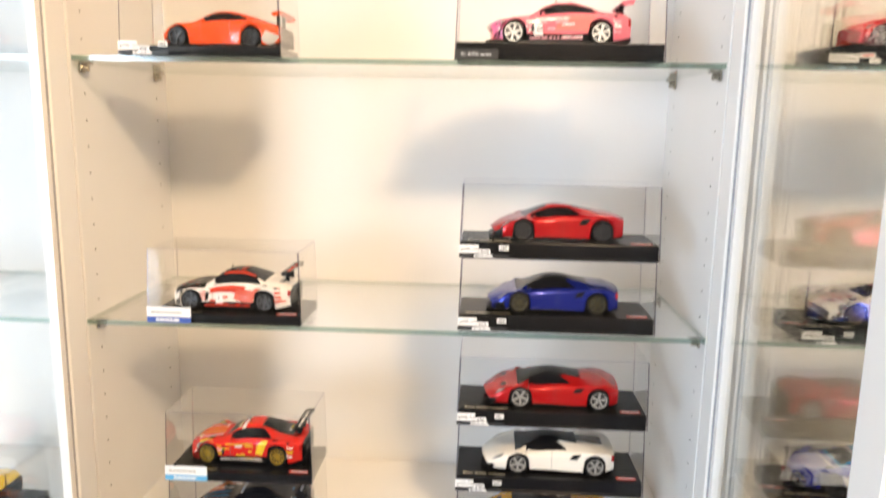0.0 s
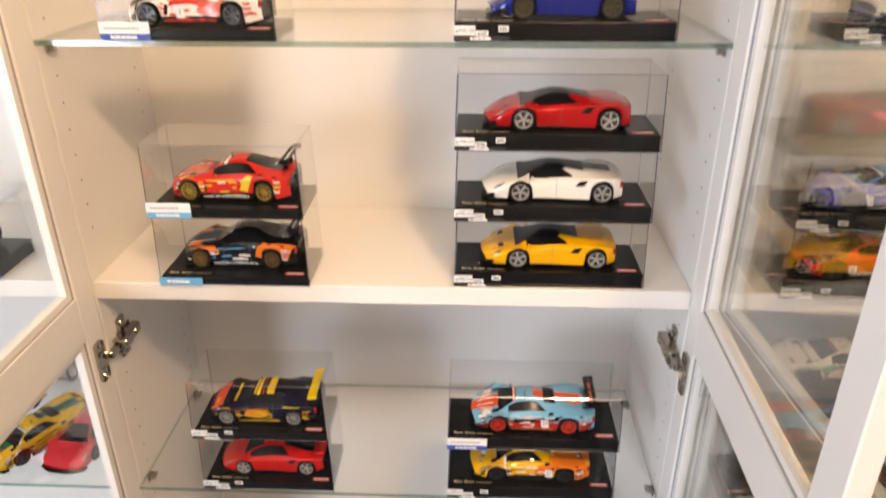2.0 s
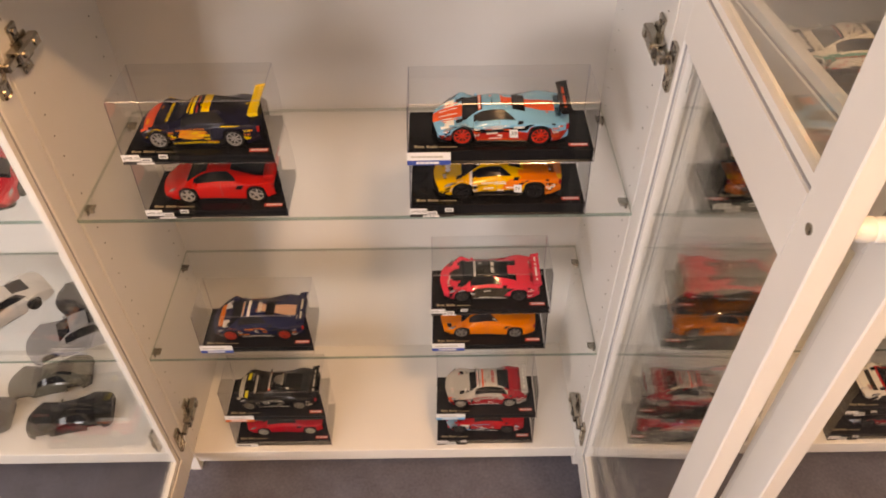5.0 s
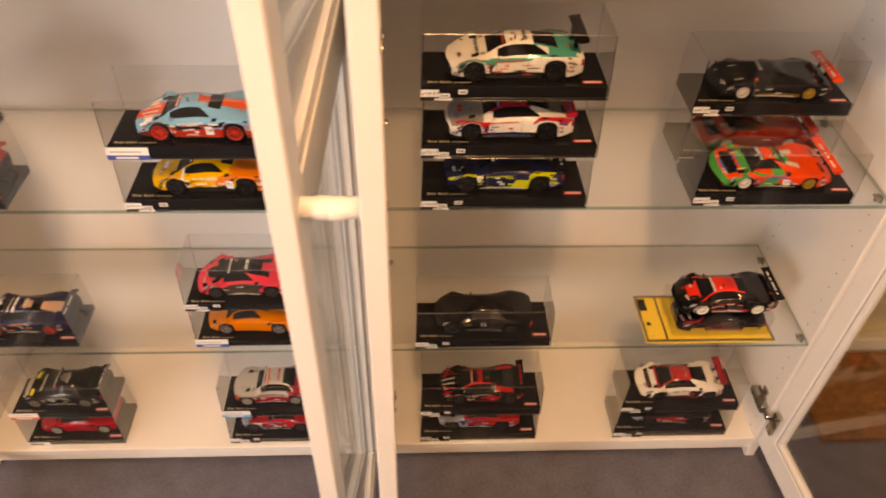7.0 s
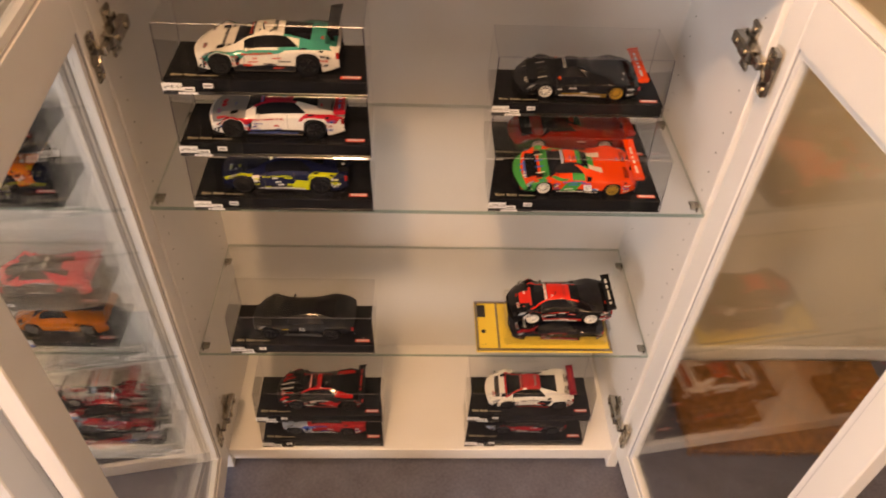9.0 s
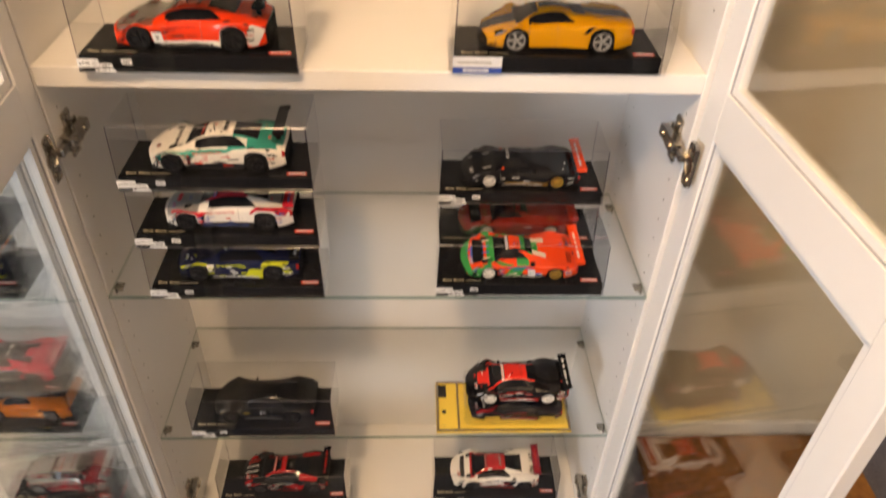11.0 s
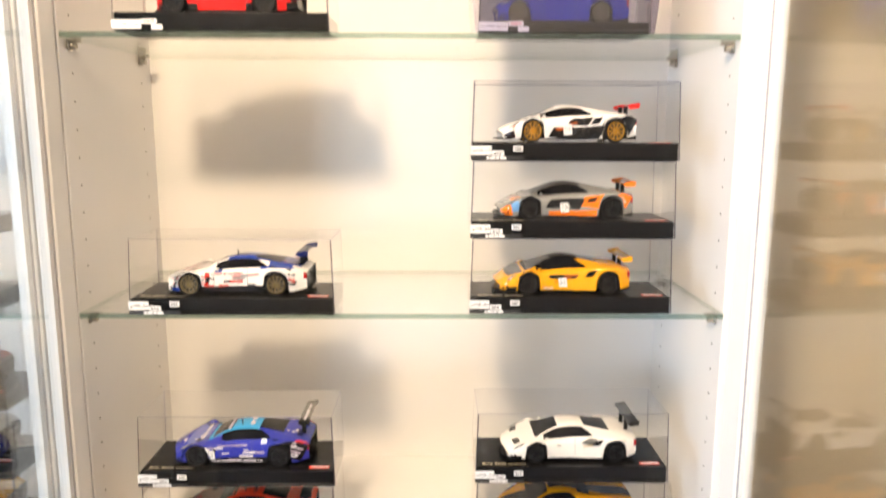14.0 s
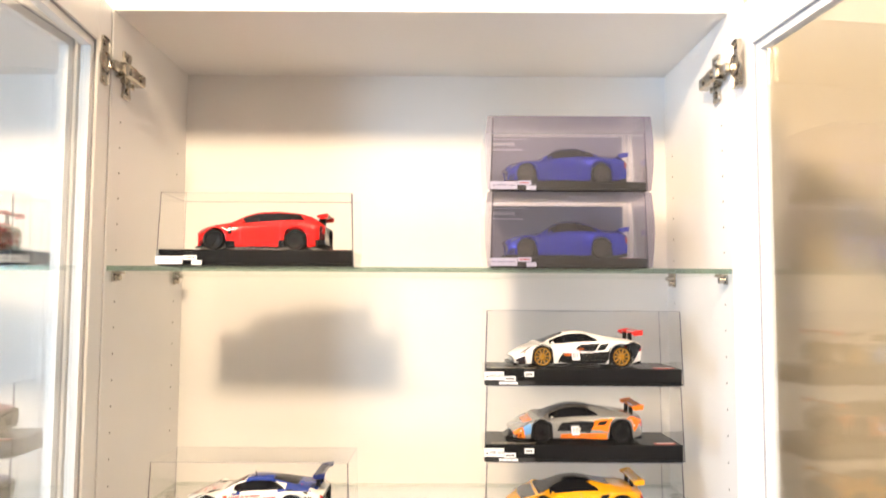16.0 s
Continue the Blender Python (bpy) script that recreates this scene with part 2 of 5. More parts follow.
def hinge(parent, x, z, side):
    """A cup hinge in the open state: plate on the panel, arm, cup flange on the door. side: +1 panel faces +x."""
    bm = bmesh.new()
    s = side
    q = lambda a, b: (min(x + s * a, x + s * b), max(x + s * a, x + s * b))  # noqa: E731
    for a, b, y0, y1, z0, z1, bv in (
        (0.0, 0.003, 0.022, 0.060, -0.012, 0.012, 0.001),
        (0.0, 0.003, 0.028, 0.044, -0.027, 0.027, 0.004),
        (0.003, 0.016, 0.008, 0.064, -0.008, 0.008, 0.002),
        (0.004, 0.012, -0.014, 0.010, -0.006, 0.006, 0.002),
    ):
        xa, xb = q(a, b)
        box(bm, xa, xb, y0, y1, z + z0, z + z1, bv)
    for dz in (-0.0205, 0.0205):
        lathe(bm, [(0.0045, x + s * 0.003), (0.0045, x + s * 0.0062), (0.002, x + s * 0.007)], 12, "x", (0, 0.036, z + dz))
        xa, xb = q(0.0, 0.0045)
        box(bm, xa, xb, 0.0255, 0.0465, z + dz * 1.28 - 0.004, z + dz * 1.28 + 0.004, 0.0015)
    h = part("hinge", bm, NICKEL, parent, "nickel-plated cup hinge")
    for yy in (0.020, 0.050):
        part("screw", lathe(bmesh.new(), [(0.0045, x + s * 0.016), (0.0045, x + s * 0.0178), (0.0022, x + s * 0.0184)], 12, "x", (0, yy, z)), NICKEL, h)
    bm = bmesh.new()
    for dz in (-0.0095, 0.0075):
        xa, xb = q(0.002, 0.015)
        box(bm, xa, xb, 0.006, 0.040, z + dz, z + dz + 0.002, 0.0006)
    part("side_cheek", bm, NICKEL, h)
    bm = bmesh.new()
    xa, xb = q(0.0006, 0.0030)
    box(bm, xa, xb, -0.036, -0.016, z - 0.029, z + 0.029, 0.004, 2)
    lathe(bm, [(0.0135, x + s * 0.0031), (0.0135, x + s * 0.0052), (0.0105, x + s * 0.0054), (0.0100, x + s * 0.0035)], 18, "x", (0, -0.026, z))
    for dz in (-0.0225, 0.0225):
        lathe(bm, [(0.0042, x + s * 0.0030), (0.0042, x + s * 0.0044), (0.002, x + s * 0.005)], 12, "x", (0, -0.026, z + dz))
    part("cup_flange", bm, NICKEL, h)


DZ0, DZ1, DW, DT, ST = 0.062, 1.982, 0.402, 0.020, 0.040


def door(parent, at, angle, side, knob=True):
    """A panelled glass door, standing open. side: +1 its inner face looks towards +x."""
    s = -side
    X = lambda a, b: (min(s * a, s * b), max(s * a, s * b))  # noqa: E731
    xa, xb = X(0, DT)
    d = part("door", boxed(xa, xb, -ST, 0, DZ0, DZ1, 0.0015), DOORP, parent, "white framed glass door standing open")
    d.matrix_basis = Matrix.Translation(at) @ Matrix.Rotation(radians(angle), 4, "Z")
    part("stile", boxed(xa, xb, -DW, -DW + ST, DZ0, DZ1, 0.0015), DOORP, d)
    for z0, z1 in ((DZ0, DZ0 + 0.055), (0.980, 1.040), (DZ1 - 0.055, DZ1)):
        part("rail", boxed(xa, xb, -DW + ST, -ST, z0, z1), DOORP, d)
    for z0, z1 in ((DZ0 + 0.055, 0.980), (1.040, DZ1 - 0.055)):
        bm, gb = bmesh.new(), bmesh.new()
        a, b = -DW + ST, -ST
        for x_in, x_out, lip in ((0.0025, DT - 0.0025, 0.0012), (0.0045, DT - 0.0045, 0.010)):
            xa, xb = X(x_in, x_out)
            use, off = (gb, 0.0) if lip < 0.005 else (bm, 0.0012)
            for y0, y1, c0, c1 in ((a + off, a + lip, z0 + off, z1 - off), (b - lip, b - off, z0 + off, z1 - off), (a + lip, b - lip, z0 + off, z0 + lip), (a + lip, b - lip, z1 - lip, z1 - off)):
                box(use, xa, xb, y0, y1, c0, c1, 0.0)
        part("glazing_bead", bm, DOORP, d)
        part("gasket", gb, GAP, d)
        xa, xb = X(DT / 2 - 0.002, DT / 2 + 0.002)
        part("pane", boxed(xa, xb, a + 0.008, b - 0.008, z0 + 0.008, z1 - 0.008), PANE, d, "clear door glass")
    if knob:
        yk, zk = -DW + 0.020, 1.025
        part("knob", lathe(bmesh.new(), [(0.0085, s * DT), (0.0085, s * (DT + 0.010)), (0.0095, s * (DT + 0.013)), (0.0095, s * (DT + 0.0215)), (0.0080, s * (DT + 0.0230))], 20, "x", (0, yk, zk)), DOORP, d, "white round knob", True)
        part("screw", lathe(bmesh.new(), [(0.0045, 0), (0.0045, -s * 0.0012), (0.003, -s * 0.0018)], 14, "x", (0, yk, zk)), NICKEL, d)
    return d


def bookcase(o, label):
    """A white bookcase 0.8 m wide with its fixed boards, peg holes and shelf pins; o is its left face."""
    c = thing("bookcase", label, "bookcase", (o, 0, 0), "bookcases in a row")
    part("side_panel", boxed(0.0005, 0.02, 0, 0.28, 0, 2.02, 0.001), LAM, c)
    part("side_panel", boxed(0.78, 0.7995, 0, 0.28, 0, 2.02, 0.001), LAM, c)
    part("top_panel", boxed(0.02, 0.78, 0.0, D, TOP, 2.018, 0.0008), LAM, c)
    part("bottom_panel", boxed(0.02, 0.78, 0.0, D, S0 - 0.020, S0, 0.0012), LAM, c)
    part("plinth", boxed(0.02, 0.78, 0.006, 0.022, 0.024, S0 - 0.020), LAM, c)
    part("fixed_shelf", boxed(0.02, 0.78, 0.0, D, S3 - 0.025, S3, 0.0015, 2), LAM, c)
    part("back_panel", boxed(0.02, 0.78, D, D + 0.006, 0.02, 2.01), LAM_BACK, c)
    for x, s in ((0.02, 1), (0.78, -1)):
        bm = bmesh.new()
        for y in (0.028, 0.226):
            for k in range(58):
                z = 0.075 + 0.0322 * k
                if abs(z - S3) > 0.05 and z < 1.87:
                    lathe(bm, [(0.0015, x + s * 0.0002), (0.0015, x + s * 0.0005)], 8, "x", (0, y, z))
        tagged(part("peg_hole_rows", bm, HOLE, c), kind="stuff")
        for zs in (S1, S2, S4, S5):
            for y in (0.022, 0.222):
                bm = bmesh.new()
                xa, xb = sorted((x + s * 0.0007, x + s * 0.014))
                box(bm, xa, xb, y - 0.006, y + 0.006, zs - 0.0095, zs - 0.0065, 0.001)
                box(bm, *sorted((x + s * 0.0007, x + s * 0.0035)), y - 0.006, y + 0.006, zs - 0.019, zs - 0.0065, 0.001)
                lathe(bm, [(0.004, x + s * 0.0035), (0.004, x + s * 0.010)], 10, "x", (0, y, zs - 0.0135))
                part("shelf_pin", bm, NICKEL, c)
        for z in (0.160, 0.937, 1.908):
            hinge(c, x, z, s)
    return c


def glass_shelf(o, z, dy=0.0):
    t = thing("glass_shelf", "clear glass shelf with a green cut edge on metal pins", "shelf", (o + 0.4, 0.130 + dy, z), "glass shelves")
    bm = boxed(-0.3775, 0.3775, -0.130, 0.130, -0.0062, 0.0)
    for f in bm.faces:
        f.material_index = 0 if abs(f.normal.z) > 0.5 or abs(f.calc_center_median().z) > 0.0061 or abs(f.calc_center_median().z) < 0.0001 else 1
    eb = bm.copy()
    bmesh.ops.delete(bm, geom=[f for f in bm.faces if f.material_index == 1], context="FACES_ONLY")
    bmesh.ops.delete(eb, geom=[f for f in eb.faces if f.material_index == 0], context="FACES_ONLY")
    for f in eb.faces:
        f.material_index = 0 if f.calc_center_median().y < -0.12 else 1
    part("pane", bm, SHELF, t)
    part("cut_edge", eb, [SHELF_EDGE, SHELF_REAR], t, "green cut glass edge")


cases_l = bookcase(-0.8, "white bookcase with open glass doors, filled with boxed model cars")
cases_r = bookcase(0.0, "white bookcase with open glass doors and boxed model cars")
cases_w = bookcase(-1.6, "white bookcase holding loose model car bodies")
for o in (-1.6, -0.8, 0.0):
    for z in (S1, S2, S4, S5):
        glass_shelf(o, z, {S2: -0.012 if o < 0 else -0.008, S4: -0.006}.get(z, -0.001))
door(cases_l, (0.02, -0.004, 0), 0.0, 1)
door(cases_l, (0.78, -0.004, 0), -1.5, -1)
door(cases_r, (0.02, -0.004, 0), 5.0, 1)
door(cases_r, (0.786, -0.004, 0), 4.5, -1)

# ---- display cases ----
CW = {"w": 0.238, "n": 0.192}
CH = {"w": 0.0890, "n": 0.0920}
CD = 0.092
BASES = {"w": 0.020, "n": 0.0120}
SHARED = {}


def case_mesh(key, build, mats):
    if key not in SHARED:
        me = bpy.data.meshes.new(key[0])
        bm = build()
        bm.to_mesh(me)
        bm.free()
        for m in mats:
            me.materials.append(m)
        SHARED[key] = me
    return SHARED[key]


def base_bm(w, BASE):
    bm = bmesh.new()
    box(bm, 0.0016, w - 0.0016, 0.0016, CD - 0.0016, 0, 0.0035, 0.001)
    box(bm, 0.0022, w - 0.0022, 0.0022, CD - 0.0022, 0.0035, BASE, 0.0012, 2)
    return bm


def cover_bm(w, h):
    """Five clear walls that taper a little upwards, with rounded corners."""
    bm = bmesh.new()
    lo = [bm.verts.new(p) for p in ((0.0002, 0.0002, 0.0005), (w - 0.0002, 0.0002, 0.0005), (w - 0.0002, CD - 0.0002, 0.0005), (0.0002, CD - 0.0002, 0.0005))]
    hi = [bm.verts.new(p) for p in ((0.003, 0.0025, h), (w - 0.003, 0.0025, h), (w - 0.003, CD - 0.0025, h), (0.003, CD - 0.0025, h))]
    for i in range(4):
        bm.faces.new((lo[i], lo[(i + 1) % 4], hi[(i + 1) % 4], hi[i]))
    bm.faces.new(hi)
    es = [e for e in bm.edges if not e.is_boundary]
    bmesh.ops.bevel(bm, geom=es, offset=0.0009, segments=1, affect="EDGES")
    for f in bm.faces:
        f.material_index = 1 if f.calc_area() < 0.0004 else 0
        m = f.calc_center_median()
        if f.material_index and m.y < 0.006 and m.z < h * 0.8:
            f.material_index = 2
    # the front corners: added dark strips, tinted for how the wall's thickness shows dark
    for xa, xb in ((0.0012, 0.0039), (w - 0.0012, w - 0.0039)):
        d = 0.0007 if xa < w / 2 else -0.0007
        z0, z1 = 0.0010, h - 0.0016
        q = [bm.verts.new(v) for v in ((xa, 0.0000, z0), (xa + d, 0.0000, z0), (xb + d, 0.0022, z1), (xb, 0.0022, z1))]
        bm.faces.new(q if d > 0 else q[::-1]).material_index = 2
    return bm


def bars(bm, x0, z0, widths, h, gap=0.0007, y=-0.0006):
    x = x0
    for w in widths:
        box(bm, x, x + w, y - 0.0002, y, z0, z0 + h)
        x += w + gap
    return bm


def display_case(kind, x, y, z, tag="mr", sleeve=False, label="clear acrylic display case with a black plinth and stickers"):
    w, h, BASE = CW[kind], CH[kind], BASES[kind]
    t = thing("display_case", label, "display case", (x, y, z), "model car cases")
    b = part("plinth", case_mesh(("plinth", kind), lambda: base_bm(w, BASE), [BLACKP]), None, t)
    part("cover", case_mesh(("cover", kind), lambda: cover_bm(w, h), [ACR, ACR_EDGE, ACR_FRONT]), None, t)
    r = random.Random(int(x * 1000) + int(z * 1000) * 7)

    def top_print():
        bm = bmesh.new()
        xx = 0.010
        for wd, hh in ((0.0035, 0.0045), (0.0022, 0.003), (0.0015, 0.0038), (0.0025, 0.003), (0, 0), (0.003, 0.0045), (0.002, 0.003), (0.0022, 0.003), (0.0012, 0.0045), (0.002, 0.003)):
            if wd:
                box(bm, xx, xx + wd, 0.0095, 0.0095 + hh, BASE + 0.0002, BASE + 0.0004)
            xx += wd + 0.0008 if wd else 0.0025
        box(bm, xx + 0.002, xx + 0.024, 0.0100, 0.0110, BASE + 0.0002, BASE + 0.0004)
        return bm

    part("plinth_print", case_mesh(("plinth_print", kind), top_print, [GOLD_PR]), None, b)

    def badge():
        bm = boxed(w - 0.033, w - 0.009, 0.0090, 0.0150, BASE + 0.0002, BASE + 0.0006)
        return bm

    part("badge", case_mesh(("badge", kind), badge, [RED_BADGE]), None, b)

    def badge_bars():
        bm = bmesh.new()
        for k in range(7):
            box(bm, w - 0.0305 + k * 0.0030, w - 0.0305 + k * 0.0030 + 0.0021, 0.0103, 0.0137, BASE + 0.0007, BASE + 0.0009)
        return bm

    part("badge_print", case_mesh(("badge_print", kind), badge_bars, [WHITE_ST]), None, b)
    yf = -0.0006
    if tag == "mr":
        part("sticker", boxed(0.0005, 0.0235, yf - 0.0003, yf, 0.0065, 0.0165), WHITE_ST, t, "white paper sticker")
        bm = boxed(0.0240, 0.0375, yf - 0.0003, yf, 0.0055, 0.0112)
        box(bm, 0.0480, 0.0590, yf - 0.0003, yf, 0.0105, 0.0165)
        part("sticker", bm, WHITE_ST, t)
        tx = part("lettering", text_mesh("MR-03", 0.0062, BLACK_ST), None, t)
        tx.location = (0.0145, yf - 0.0005, 0.0112)
        bars(bm2 := bmesh.new(), 0.0028, 0.0095, (0.0022,), 0.002, y=yf - 0.0004)
        bars(bm2, 0.026, 0.0072, (0.0028, 0.0022, 0.003), 0.002, y=yf - 0.0004)
        bars(bm2, 0.0496, 0.0122, (0.002, 0.002, 0.002), 0.0025, y=yf - 0.0004)
        tagged(part("sticker_print", bm2, BLACK_ST, t), kind="stuff")
        bm3 = boxed(0.0005, 0.060, yf - 0.0002, yf - 0.0001, 0.0012, 0.0054)
        part("black_strip", bm3, BLACK_ST, t)
        tagged(part("strip_print", bars(bmesh.new(), 0.018, 0.0016, (0.003, 0.006, 0.004, 0.007), 0.003, y=yf - 0.0004), WHITE_ST, t), kind="stuff")
    elif tag in ("blue", "sky", "orange"):
        col = {"blue": BLUE_ST, "sky": SKY_ST, "orange": ORANGE_ST}[tag]
        part("sticker", boxed(0.0005, 0.0555, yf - 0.0003, yf, 0.0082, 0.0205), WHITE_ST, t, "white and coloured paper sticker")
        part("sticker", boxed(0.0005, 0.0555, yf - 0.0003, yf, 0.0008, 0.0080), col, t)
        tagged(part("sticker_print", bars(bmesh.new(), 0.006, 0.0125, [r.uniform(0.002, 0.006) for _ in range(8)], 0.0026, y=yf - 0.0004), GREY_ST, t), kind="stuff")
        tagged(part("sticker_print", bars(bmesh.new(), 0.012, 0.0028, (0.004, 0.006, 0.005, 0.004, 0.007), 0.0032, y=yf - 0.0004), WHITE_ST, t), kind="stuff")
    elif tag == "strip":
        part("sticker", boxed(0.0005, 0.0555, yf - 0.0003, yf, 0.0008, 0.0110), SKY_ST, t, "light blue paper sticker")
        tagged(part("sticker_print", bars(bmesh.new(), 0.010, 0.0036, (0.005, 0.004, 0.006, 0.005, 0.006), 0.0040, y=yf - 0.0004), WHITE_ST, t), kind="stuff")
    elif tag in ("FWD", "AWD"):
        part("sticker", boxed(0.0005, 0.0330, yf - 0.0003, yf, 0.0020, 0.0115), WHITE_ST, t, "white paper sticker")
        tx = part("lettering", text_mesh("for %s Series" % tag, 0.0042, BLACK_ST), None, t)
        tx.location = (0.0168, yf - 0.0005, 0.0068)
        bm = boxed(0.0335, 0.0500, yf - 0.0003, yf, 0.0072, 0.0125)
        box(bm, 0.0440, 0.0560, yf - 0.0003, yf, 0.0012, 0.0066)
        part("sticker", bm, WHITE_ST, t)
        tagged(part("sticker_print", bars(bmesh.new(), 0.036, 0.0090, (0.003, 0.004, 0.003), 0.0016, y=yf - 0.0004), RED_BADGE, t), kind="stuff")
    elif tag == "white2":
        part("sticker", boxed(0.0005, 0.0450, yf - 0.0003, yf, 0.0008, 0.0120), WHITE_ST, t, "white paper sticker")
        tagged(part("sticker_print", bars(bmesh.new(), 0.006, 0.0045, (0.005, 0.006, 0.004, 0.008), 0.0040, y=yf - 0.0004), BLACK_ST, t), kind="stuff")
    elif tag == "white":
        part("black_strip", boxed(0.0005, 0.050, yf - 0.0003, yf, 0.0008, 0.0120), BLACK_ST, t)
        tx = part("lettering", text_mesh("for AWD series", 0.0052, WHITE_ST), None, t)
        tx.location = (0.025, yf - 0.0005, 0.0062)
    if sleeve:
        def wrap():
            bm = bmesh.new()
            n = 10
            prof = [(-0.003 - 0.0035 * math.sin(math.pi * k / n), 0.0006 + (h - 0.001) * k / n) for k in range(n + 1)]
            ring = prof + [(w - px, pz) for px, pz in reversed(prof)]
            a = [bm.verts.new((px, -0.0025, pz)) for px, pz in ring]
            c = [bm.verts.new((px, CD + 0.0025, pz)) for px, pz in ring]
            for i in range(len(ring)):
                j = (i + 1) % len(ring)
                if i != len(ring) - 1:
                    bm.faces.new((a[i], a[j], c[j], c[i]))
            bm.faces.new(a)
            return bm

        if kind == "n":
            part("backing_card", boxed(0.004, w - 0.010, CD - 0.0048, CD - 0.0038, BASE + 0.001, h * 0.93), GREY_CARD, t, "grey printed backing card")
            bm = bmesh.new()
            bars(bm, 0.006, h * 0.80, (0.004, 0.0028, 0.0026, 0.003, 0.0008, 0.0036, 0.0028, 0.003, 0.0012, 0.003), 0.0042, 0.0006, CD - 0.0050)
            bars(bm, 0.006, h * 0.73, (0.008, 0.006, 0.003, 0.010, 0.012), 0.0020, 0.0010, CD - 0.0050)
            bars(bm, 0.006, h * 0.89, (0.050,), 0.0009, 0.0010, CD - 0.0050)
            tagged(part("card_print", bm, WHITE_ST, t), kind="stuff")
        part("sleeve", case_mesh(("sleeve", kind), wrap, [SLEEVE if kind == "n" else ACR]), None, t, "bulging film sleeve")
    return t


